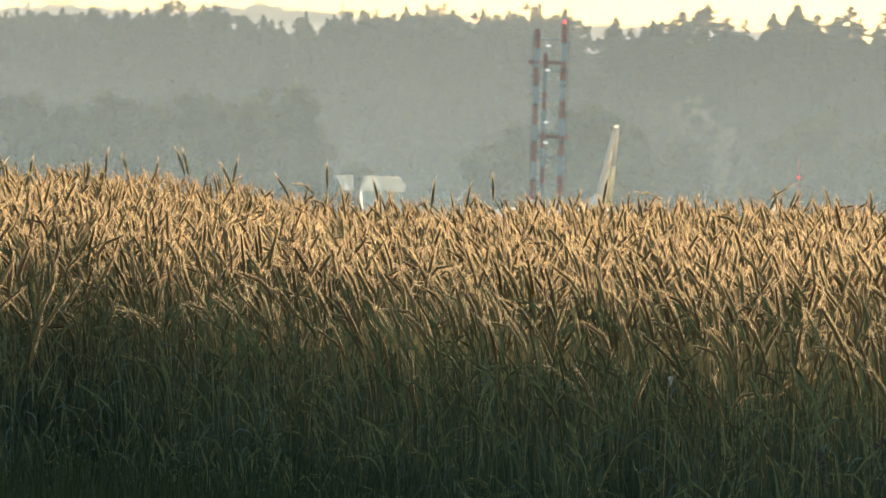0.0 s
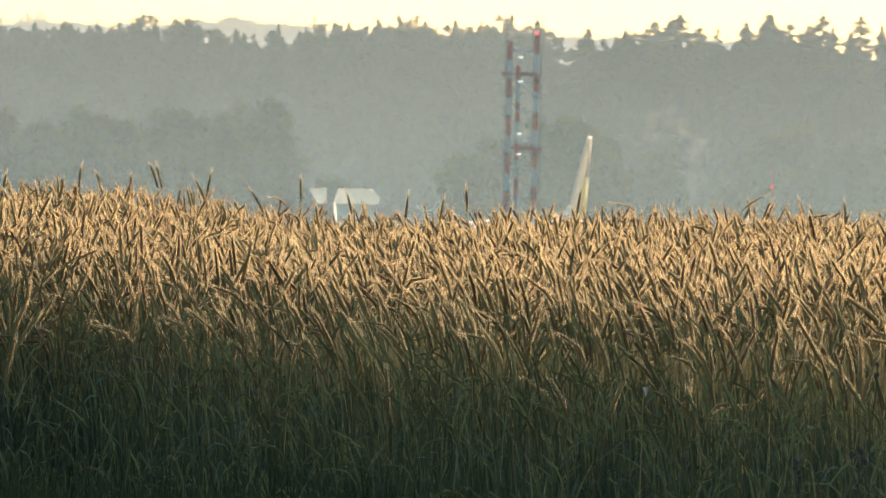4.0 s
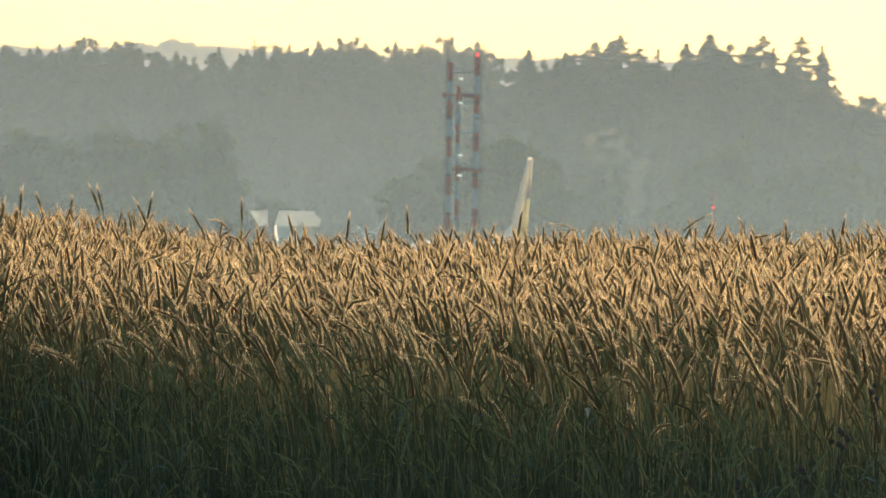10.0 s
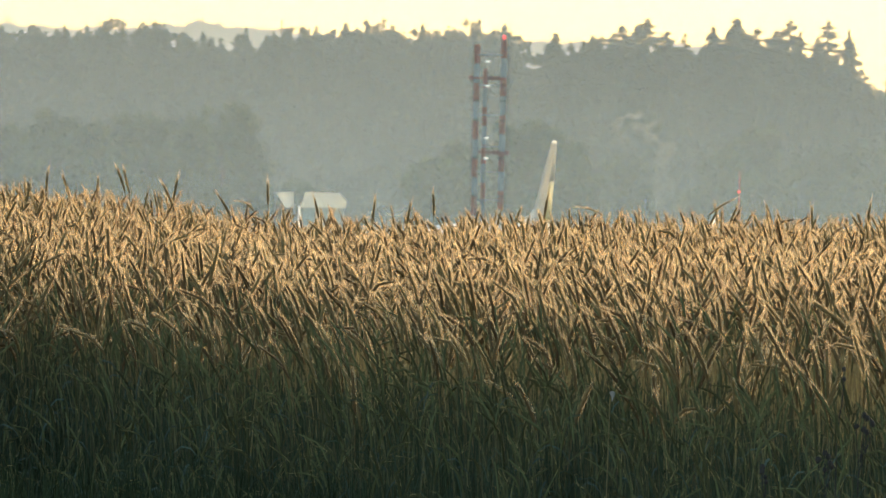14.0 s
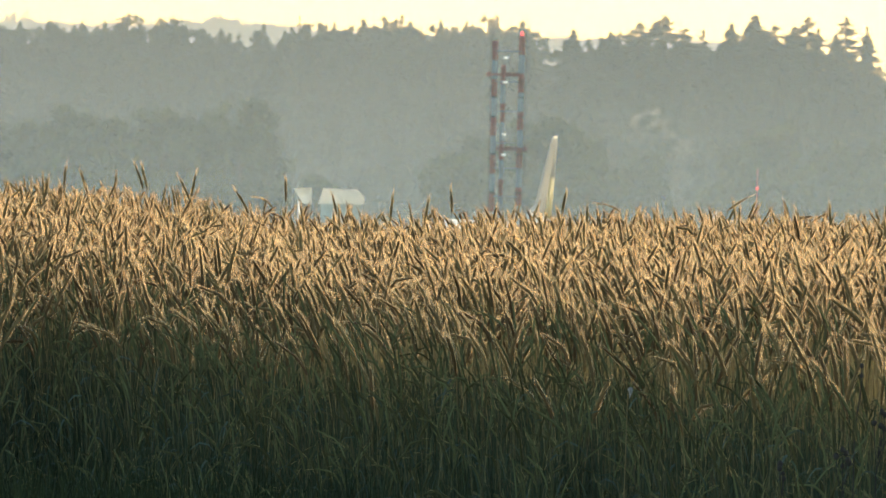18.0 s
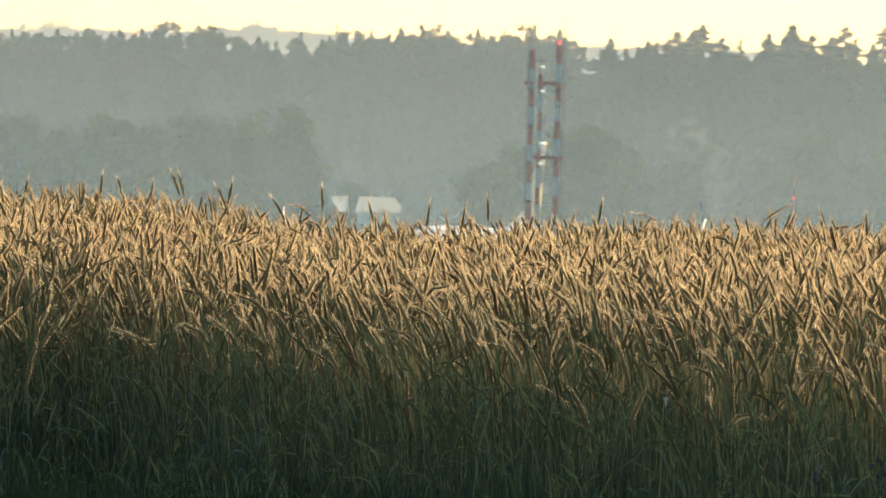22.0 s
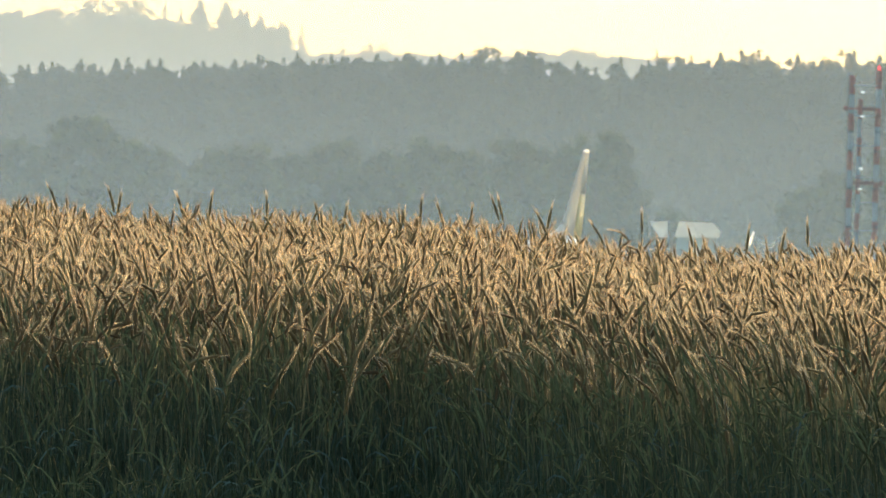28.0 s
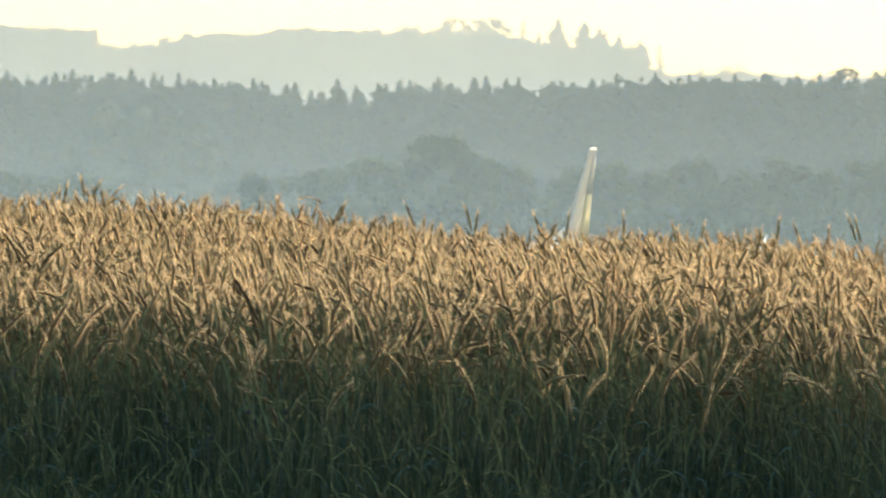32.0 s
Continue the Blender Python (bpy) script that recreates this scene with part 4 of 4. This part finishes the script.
def ribbon(rows, half, side):
    """Flat tapered blades along many bent lines. rows: (n, k, 3); half: (n, k) half widths; side: (n, 3)."""
    n, k, _ = rows.shape
    V = np.stack([rows - side[:, None] * half[:, :, None], rows + side[:, None] * half[:, :, None]], 2).reshape(n, -1, 3)
    T = []
    for j in range(k - 1):
        a = 2 * j
        T += [(a, a + 1, a + 2), (a + 1, a + 3, a + 2)]
    T = np.array(T)[None] + (np.arange(n) * 2 * k)[:, None, None]
    return V.reshape(-1, 3), T.reshape(-1, 3)


class Rye:
    """Collects the pieces of many stalks: ear, awns, stem, leaves."""

    def __init__(self):
        self.v, self.t, self.m, self.n = [], [], [], 0

    def add(self, V, T, mat):
        self.v.append(V)
        self.t.append(T + self.n)
        self.m.append(np.full(len(T), mat))
        self.n += len(V)


def rye_lines(top, lean, bend, az, ear_len):
    """Ear centre lines from the stem tops: tilted by lean at the foot and nodding by bend more at the tip."""
    n = len(top)
    k = 5
    P = np.zeros((n, k, 3))
    P[:, 0] = top
    dirx, diry = np.cos(az), np.sin(az)
    for j in range(1, k):
        a = lean + bend * ((j - 0.5) / (k - 1)) ** 1.3
        step = ear_len / (k - 1)
        P[:, j, 0] = P[:, j - 1, 0] + np.sin(a) * dirx * step
        P[:, j, 1] = P[:, j - 1, 1] + np.sin(a) * diry * step
        P[:, j, 2] = P[:, j - 1, 2] + np.cos(a) * step
    return P


def grow(rye, base, height, g, awns=6, leaves=1, lean_scale=1.0, nod=0.18, eared=True, young=False, green=False, ripe=False):
    n = len(base)
    az = np.where(g.random(n) < 0.64, np.pi, 0.0) + g.normal(0, 0.6, n)
    lean = np.abs(g.normal(0.20, 0.22, n)) * lean_scale
    nodding = g.random(n) < nod
    bend = np.where(nodding, g.uniform(0.8, 1.9, n), np.abs(g.normal(0.30, 0.26, n)))
    ear = g.uniform(0.17, 0.26, n) * (0.8 if young else 1.0)
    hs = height - ear * 0.9
    top = base.copy()
    sway = np.sin(lean) * 0.35 * hs
    top[:, 0] += np.cos(az) * sway
    top[:, 1] += np.sin(az) * sway
    top[:, 2] += hs
    if eared:
        E = rye_lines(top, lean, bend, az, ear)
        thick = g.uniform(0.0066, 0.0090, n) * (0.62 if young else 1.0)
        prof = np.array([0.75, 1.05, 1.0, 0.7, 0.0])
        core = np.stack([E[:, 0], E[:, 1], E[:, 2], E[:, 3] * 0.3 + E[:, 4] * 0.7, E[:, 4]], 1)
        V, T = tube(core, thick[:, None] * prof[None], 4, g.random(n) * 6.28)
        rye.add(V, T, 5 if young else 0)
        # bristles stand in two rows, on either side of the ear: a thin sheath that runs out past its tip
        ax = E[:, -1] - E[:, 0]
        ax /= np.linalg.norm(ax, axis=1)[:, None]
        ax2 = E[:, 4] - E[:, 3]
        ax2 /= np.linalg.norm(ax2, axis=1)[:, None]
        tip = E[:, 4] + ax2 * g.uniform(0.02, 0.04, n)[:, None]
        L = np.stack([E[:, 0], E[:, 1], E[:, 2], E[:, 4], tip], 1)
        s0 = np.cross(ax, np.array([0.2, 1.0, 0.1]))
        s0 /= np.linalg.norm(s0, axis=1)[:, None]
        s1 = np.cross(ax, s0)
        fat = g.uniform(0.75, 1.3, n)[:, None]
        flat = g.normal(0, 0.6, n)
        row = s0 * np.cos(flat)[:, None] + s1 * np.sin(flat)[:, None]
        # sheath shifted towards the sun, so the ear's far side shows dark as if shaded
        sunward = np.array([0.0, 0.003, 0.0045, 0.004, 0.0])[None, :, None] * np.where(row[:, :1] > 0, 1, -1)[:, None] * row[:, None]
        L = L + sunward
        V, T = ribbon(L, np.array([0.004, 0.0112, 0.0128, 0.0102, 0.0028])[None] * fat, row)
        if not young:
            rye.add(V, T, 4)
        for q in range(awns):
            f = 0.15 + 0.85 * (q + g.random(n)) / awns
            seg = np.minimum((f * 4).astype(int), 3)
            fr = (f * 4 - seg)[:, None]
            idx = np.arange(n)
            p = E[idx, seg] * (1 - fr) + E[idx, seg + 1] * fr
            d = row * (1 if q % 2 else -1) + 0.4 * g.normal(size=(n, 3))
            d -= ax * (d * ax).sum(1)[:, None]
            d /= np.linalg.norm(d, axis=1)[:, None]
            way = ax * (1 - f)[:, None] + ax2 * f[:, None] + d * g.uniform(0.02, 0.11, n)[:, None]
            way /= np.linalg.norm(way, axis=1)[:, None]
            l = g.uniform(0.035, 0.06, n)[:, None]
            s = np.cross(way, np.array([0.2, 1.0, 0.1]))
            s /= np.linalg.norm(s, axis=1)[:, None]
            w = 0.0013
            p = p + d * 0.008
            V = np.stack([p - s * w, p + s * w, p + way * l], 1).reshape(-1, 3)
            rye.add(V, np.arange(3 * n).reshape(-1, 3), 6 if young else 1)
    # stem
    k = 3
    f = np.linspace(0, 1, k)
    S = base[:, None] + (top - base)[:, None] * f[None, :, None]
    bow = (f ** 2 - f)[None, :] * sway[:, None] * 0.8
    S[:, :, 0] += bow * np.cos(az)[:, None]
    S[:, :, 1] += bow * np.sin(az)[:, None]
    yaw = g.normal(0, 0.7, n)
    side = np.stack([np.cos(yaw), np.sin(yaw), 0 * yaw], 1)
    half = np.array([0.0026, 0.0022, 0.0013])[None] * g.uniform(0.8, 1.3, n)[:, None]
    V, T = ribbon(S, half, side)
    rye.add(V, T, 7 if green else 8 if ripe else 2)
    # leaves: narrow blades that stand close to the stem, their tips hanging
    for q in range(leaves):
        h = g.uniform(0.25, 0.82, n) * hs
        fr = (h / hs)[:, None]
        p = base + (top - base) * fr
        a = g.random(n) * 6.28
        out = np.stack([np.cos(a), np.sin(a), 0 * a], 1)
        L = g.uniform(0.14, 0.30, n)[:, None]
        up = np.array([0, 0, 1.0])[None]
        rise = g.uniform(0.3, 1.0, n)[:, None]
        pts = np.stack([p, p + out * L * 0.16 + up * L * 0.6 * rise, p + out * L * 0.40 + up * L * (0.8 * rise - 0.12), p + out * L * 0.58 + up * L * (0.75 * rise - 0.38)], 1)
        side = np.stack([-np.sin(a), np.cos(a), 0 * a], 1)
        half = np.array([0.0016, 0.0024, 0.0019, 0.0003])[None] * g.uniform(0.7, 1.4, n)[:, None]
        V, T = ribbon(pts, half, side)
        rye.add(V, T, 3)


FIELD_NEAR, FIELD_FAR = 69.0, 117.0


def ground_many(P):
    return np.array([ground_z(x, y) for x, y in P])


def sow(n, y0, y1, g):
    """Plants spread over the field from y0 to y1."""
    y = y0 + (y1 - y0) * g.random(n)
    lo, hi = -0.0745 * y - 0.9, 0.0290 * y + 1.5
    x = lo + (hi - lo) * g.random(n)
    P = np.stack([x, y], 1)
    return np.concatenate([P, ground_many(P)[:, None]], 1)


def patchy(P):
    """Slow swells in the height of the crop, in metres."""
    return 0.035 * np.sin(P[:, 0] * 1.7 + 0.6 * np.sin(P[:, 1] * 0.5)) + 0.03 * np.sin(P[:, 1] * 0.9 + P[:, 0] * 0.8)


def edge_at(x):
    """How far off the near edge of the crop runs."""
    return np.interp(x, [-7.0, -3.4, -1.9, -0.9, 0.1, 1.4, 4.0], [74.4, 75.2, 76.5, 74.0, 68.9, 65.1, 64.0]) + 0.35 * np.sin(2.3 * x) + 0.2 * np.sin(5.1 * x)


def sow_edge(n, lo, hi, g):
    """Plants along the near edge, from lo to hi metres behind it."""
    x = -6.4 + 9.6 * g.random(n)
    P = np.stack([x, edge_at(x) + lo + (hi - lo) * g.random(n)], 1)
    return np.concatenate([P, ground_many(P)[:, None]], 1)


def tall_at(P):
    """Height of the crop: full in the field, lower at its near edge."""
    east = np.clip((P[:, 0] + 2.6) / 3.9, 0, 1)
    edge = edge_at(P[:, 0])
    k = np.clip((P[:, 1] - edge) / (3.0 + 2.7 * east), 0, 1)
    before = np.maximum(edge - P[:, 1], 0)
    return 1.185 - (0.36 + 0.14 * east) * (1 - k) ** 1.85 - 0.40 * np.clip(before / 1.3, 0, 1) - 0.16 * np.clip(before / 6.0, 0, 1) + patchy(P)


def build_rye():
    g = np.random.default_rng(11)
    rye = Rye()
    b = sow(24500, FIELD_NEAR - 2.0, FIELD_FAR, g)
    b = b[b[:, 1] > edge_at(b[:, 0]) + 0.4]
    high = tall_at(b)
    ripe = high + g.normal(0, 0.08, len(b)) > 0.97
    b1, b2 = b[ripe], b[~ripe]
    grow(rye, b1, high[ripe] + np.clip(g.normal(-0.01, 0.065, len(b1)), -0.2, 0.125), g, 3, 0, ripe=True)
    grow(rye, b2, high[~ripe] - np.abs(g.normal(0, 0.1, len(b2))), g, 2, 1, young=True)
    # stems without ears, behind and among the others
    b = sow(10000, FIELD_NEAR - 2.0, FIELD_FAR, g)
    b = b[b[:, 1] > edge_at(b[:, 0]) + 2.0]
    grow(rye, b, tall_at(b) - 0.08 + np.clip(g.normal(0, 0.06, len(b)), -0.16, 0.08), g, 0, 1, eared=False, ripe=True)
    # unripe late ears along the near edge
    b = sow_edge(2600, -0.6, 4.0, g)
    grow(rye, b, tall_at(b) - np.abs(g.normal(0.0, 0.14, len(b))) + 0.03, g, 2, 1, 1.0, 0.25, young=True)
    # close-set stems of the near edge, green and yellowing
    for count, green in ((24000, True), (7000, False)):
        b = sow_edge(count, -1.0, 3.5, g)
        grow(rye, b, tall_at(b) - 0.06 - np.abs(g.normal(0.0, 0.12, len(b))), g, 0, 1, 0.7, eared=False, green=green)
    # thinner late growth before the edge, with a few ears
    b = sow_edge(16000, -10.0, -0.6, g)
    grow(rye, b, tall_at(b) + 0.02 - np.abs(g.normal(0.0, 0.14, len(b))), g, 0, 1, 0.9, eared=False, green=True)
    b = sow_edge(900, -2.5, -0.4, g)
    grow(rye, b, tall_at(b) + 0.06 - np.abs(g.normal(0.0, 0.12, len(b))), g, 2, 2, 1.1, 0.4, young=True, green=True)
    # broad leaves that arch over from the young stems of the edge
    b = sow_edge(1500, -2.2, 0.9, g)
    n = len(b)
    b[:, 2] += (tall_at(b) - 0.1) * g.uniform(0.35, 0.92, n)
    a = np.where(g.random(n) < 0.5, np.pi, 0.0) + g.normal(0, 0.6, n)
    out = np.stack([np.cos(a), np.sin(a), 0 * a], 1)
    side = np.stack([-np.sin(a) * 0.8, np.cos(a) * 0.8, 0 * a + 0.6], 1)
    L = g.uniform(0.14, 0.30, n)[:, None]
    arch = g.uniform(0.1, 0.75, n)[:, None]
    up = np.array([0, 0, 1.0])[None]
    pts = np.stack([b + out * L * (0.15 + 0.75 * arch) * f ** 1.2 + up * L * (f * (1 - 0.3 * arch) - (0.25 + 0.9 * arch) * f ** 3) for f in (0.0, 0.25, 0.5, 0.75, 0.9, 1.0)], 1)
    half = np.array([0.0022, 0.0036, 0.0044, 0.0036, 0.002, 0.0002])[None] * g.uniform(0.7, 1.3, n)[:, None]
    V, T = ribbon(pts, half, side)
    rye.add(V, T, 9)
    V, T, M = np.concatenate(rye.v), np.concatenate(rye.t), np.concatenate(rye.m)
    ob = new("rye_field", mesh_of("rye_field", V, T, [M_EAR, M_AWN, M_STEM, M_LEAF, M_FUZZ, M_YOUNG, M_YAWN, M_GREEN, M_STRAW, M_BLADE], M))
    tagged(ob, "ripe golden rye field with bristly ears, green at the foot", "grain field", kind="stuff")
    # grass at the foot of the crop
    n = 12000
    b = sow_edge(n, -10.0, 0.0, g)
    a = g.random(n) * 6.28
    L = g.uniform(0.15, 0.48, n)[:, None]
    out = np.stack([np.cos(a), np.sin(a), 0 * a], 1)
    up = np.array([0, 0, 1.0])[None]
    lean = g.uniform(0.03, 0.35, n)[:, None]
    pts = np.stack([b, b + up * L * 0.55 + out * L * lean * 0.3, b + up * L * (1 - 0.25 * lean) + out * L * lean * 0.8], 1)
    half = np.array([0.003, 0.0026, 0.0003])[None] * g.uniform(0.7, 1.4, n)[:, None]
    yaw = g.normal(0, 0.8, n)
    V, T = ribbon(pts, half, np.stack([np.cos(yaw), np.sin(yaw), 0 * yaw], 1))
    tagged(new("grass", mesh_of("grass", V, T, [M_GRASS])), "tall green grass along the edge of the rye", "grass", kind="stuff")


build_rye()


def before_edge(bearing, gap):
    """The distance at which a line of sight stands gap metres before the edge of the crop."""
    d = 70.0
    for k in range(12):
        d = float(edge_at(bearing * d / 1000)) - gap
    return d


# dry weeds before the crop: bearing and rise of the top, and how many seed heads
WEEDS = [(23.30, -9.5, 7), (21.02, -11.8, 6), (17.36, -12.7, 4), (22.05, -6.8, 2), (25.35, -6.8, 3), (-61.22, -9.1, 3), (-58.65, -9.8, 2), (-54.10, -8.6, 2), (-56.27, -8.7, 2)]


def build_weed(bearing, rise, heads, seed):
    g = random.Random(seed)
    d = before_edge(bearing, 1.1)
    top = spot(bearing, rise, d)
    foot = Vector((top.x + 0.05 * g.uniform(-1, 1), d, ground_z(top.x, d)))
    ob = thing("dry_weed", "dry dark weed with round seed heads before the rye", "weed", foot, group="dry weeds before the rye")
    tip = top - foot
    fork = tip * 0.72 + Vector((g.uniform(-0.015, 0.015), 0, 0))
    bm = bmesh.new()
    rod(bm, (0, 0, -0.02), fork * 0.5 + Vector((0.012, 0, 0)), 0.003, 0.0026, 5)
    rod(bm, fork * 0.5 + Vector((0.012, 0, 0)), fork, 0.0026, 0.0022, 5)
    part("stem", bm, M_SEED, ob)
    for k in range(heads):
        end = tip + Vector((g.uniform(-0.032, 0.032), g.uniform(-0.03, 0.03), -0.075 * k / heads)) if k else tip
        root = fork.lerp(tip, 0.35 * g.random())
        mid = root.lerp(end, 0.55) + Vector((0.3 * (end.x - root.x), 0, -0.008))
        bm = bmesh.new()
        rod(bm, root, mid, 0.0017, 0.0015, 4)
        rod(bm, mid, end, 0.0015, 0.0012, 4)
        branch = part("branch", bm, M_SEED, ob)
        r = g.uniform(0.0075, 0.0115)
        bm = bmesh.new()
        loft(bm, [[(end.x + w * r * math.cos(q) * g.uniform(0.85, 1.15), end.y + w * r * math.sin(q), end.z + z * r) for q in (0, 1.05, 2.09, 3.14, 4.19, 5.24)] for w, z in ((0.35, -1.1), (0.95, -0.5), (1.0, 0.2), (0.75, 0.8), (0.5, 1.15))])
        part("seed_head", bm, M_SEED, branch)


for n, (b, e, heads) in enumerate(WEEDS):
    build_weed(b, e, heads, 700 + n)


def build_withered_plant(bearing, rise):
    d = before_edge(bearing, 1.0)
    top = spot(bearing, rise, d)
    foot = Vector((top.x, d, ground_z(top.x, d)))
    ob = thing("withered_plant", "withered stem with one bleached pale leaf before the rye", "weed", foot)
    h = top.z - foot.z
    bm = bmesh.new()
    rod(bm, (0, 0, -0.02), (0.01, 0, h * 0.97), 0.0028, 0.0018, 5)
    part("stem", bm, M_STRAW, ob)
    bm = bmesh.new()
    for k in range(6):
        f = k / 5
        w = 0.001 + 0.008 * math.sin(math.pi * min(1.0, 0.12 + 0.86 * f))
        c = Vector((0.01 + 0.012 * math.sin(2.2 * f), -0.01 * math.sin(3 * f), h * 0.97 + 0.02 - 0.05 * f * f + 0.015 * f))
        row = [bm.verts.new(c + Vector((s * w, 0.006 * abs(s) - 0.003, 0.004 * s))) for s in (-1, 0, 1)]
        if k:
            for j in (0, 1):
                bm.faces.new((last[j], last[j + 1], row[j + 1], row[j]))
        last = row
    bmesh.ops.solidify(bm, geom=bm.faces[:], thickness=0.0008)
    part("leaf", bm, M_BLEACH, ob, "curled bleached leaf")


build_withered_plant(8.1, -8.4)

# tall single stalks that stand over the far edge of the crop: bearing and rise of the tip
UPRIGHT = [
    (-70.2, 3.47), (-67.5, 4.44), (-55.0, 4.07), (-43.1, 3.59), (-37.7, 3.80), (-34.5, 3.75), (-29.7, 3.34), (-25.3, 3.80), (-22.3, 3.47), (-17.6, 3.58),
    (-12.3, 3.43), (-5.9, 2.57), (-3.8, 2.42), (-2.5, 3.05), (4.3, 3.07), (7.9, 1.88), (19.9, 2.72), (23.4, 3.07),
]
# the leaning and nodding ones: bearing and rise of the tip, lean to the right and nod in degrees
LEANING = [
    (-69.1, 3.71, -12, 0), (-66.7, 4.86, -12, 0), (-65.6, 4.64, 18, 10), (-64.4, 4.28, 30, 15), (-61.9, 3.96, -25, 0), (-53.6, 4.08, -50, 70), (-51.0, 3.81, 20, 0), (-47.4, 3.93, -18, 10),
    (-43.9, 3.95, -10, 15), (-39.8, 3.62, -12, 15), (-31.4, 2.97, 20, 10), (-26.3, 3.10, 10, 0), (-24.4, 3.56, -14, 10), (-21.2, 4.06, -18, 5), (-20.8, 3.98, -15, 0), (-18.5, 3.22, -22, 10),
    (-15.2, 2.63, -25, 15), (-14.0, 2.29, -35, 60), (-9.5, 2.56, -12, 5), (6.2, 2.41, -60, 30), (14.4, 2.50, 20, 10), (15.2, 3.05, 50, 15),
    (17.2, 2.83, -12, 10), (24.7, 2.73, -14, 20),
]


def build_tall_stalk(bearing, rise, lean, nod, seed):
    g = random.Random(seed)
    d = 108 + 6 * g.random()
    tip = spot(bearing, rise, d)
    ear = 0.125 + 0.05 * g.random()
    a = radians(lean)
    E = []
    p, ang = Vector((0, 0, 0)), a
    for k in range(6):
        E.append(p.copy())
        p = p + Vector((math.sin(ang), 0.15 * (g.random() - 0.5), math.cos(ang))) * ear / 5
        ang += math.copysign(radians(nod) / 5, lean)
    shift = tip - E[-1]
    foot = Vector((tip.x - math.sin(a) * 0.5, d, ground_z(tip.x, d)))
    ob = thing("rye_stalk", "tall nodding rye stalk with a bristly ear over the crop" if nod > 40 else "tall upright rye stalk with a bristly ear over the crop", "grain stalk", foot, group="tall rye stalks over the crop")
    E = [e + shift - foot for e in E]
    bm = bmesh.new()
    rr = [0.005, 0.0085, 0.009, 0.0086, 0.0076, 0.003]
    loft(bm, [[(e.x + r * math.cos(q), e.y + r * math.sin(q), e.z + 0.3 * r * math.sin(q)) for q in (0, 1.26, 2.51, 3.77, 5.03)] for e, r in zip(E, rr)])
    part("ear", bm, M_EAR, ob, "ripe brown ear")
    bm = bmesh.new()
    for k in range(26):
        i = min(4, k // 5)
        e, w = E[i].lerp(E[i + 1], g.random()), (E[i + 1] - E[i]).normalized()
        w = (w + Vector((g.uniform(-1, 1), g.uniform(-1, 1), g.uniform(-1, 1))) * 0.16).normalized()
        s = w.cross(Vector((0, 1, 0.1))).normalized() * 0.0013
        e = e + Vector((g.uniform(-1, 1), g.uniform(-1, 1), 0)) * 0.008
        l = g.uniform(0.04, 0.07)
        bm.faces.new([bm.verts.new(v) for v in (e - s, e + s, e + w * l)])
    part("bristle_tuft", bm, M_AWN, ob, "fine pale bristles")
    bm = bmesh.new()
    mid = E[0] * 0.55
    mid.x -= 0.03 * math.sin(a)
    rod(bm, (0, 0, -0.02), mid, 0.0022, 0.002, 5)
    rod(bm, mid, E[0], 0.002, 0.0016, 5)
    part("stem", bm, M_STEM, ob)


for n, (b, e) in enumerate(UPRIGHT):
    build_tall_stalk(b, e, 3 + 5 * math.sin(2.3 * n), 4, 900 + n)
for n, (b, e, lean, nod) in enumerate(LEANING):
    build_tall_stalk(b, e, lean, nod, 950 + n)

motions()
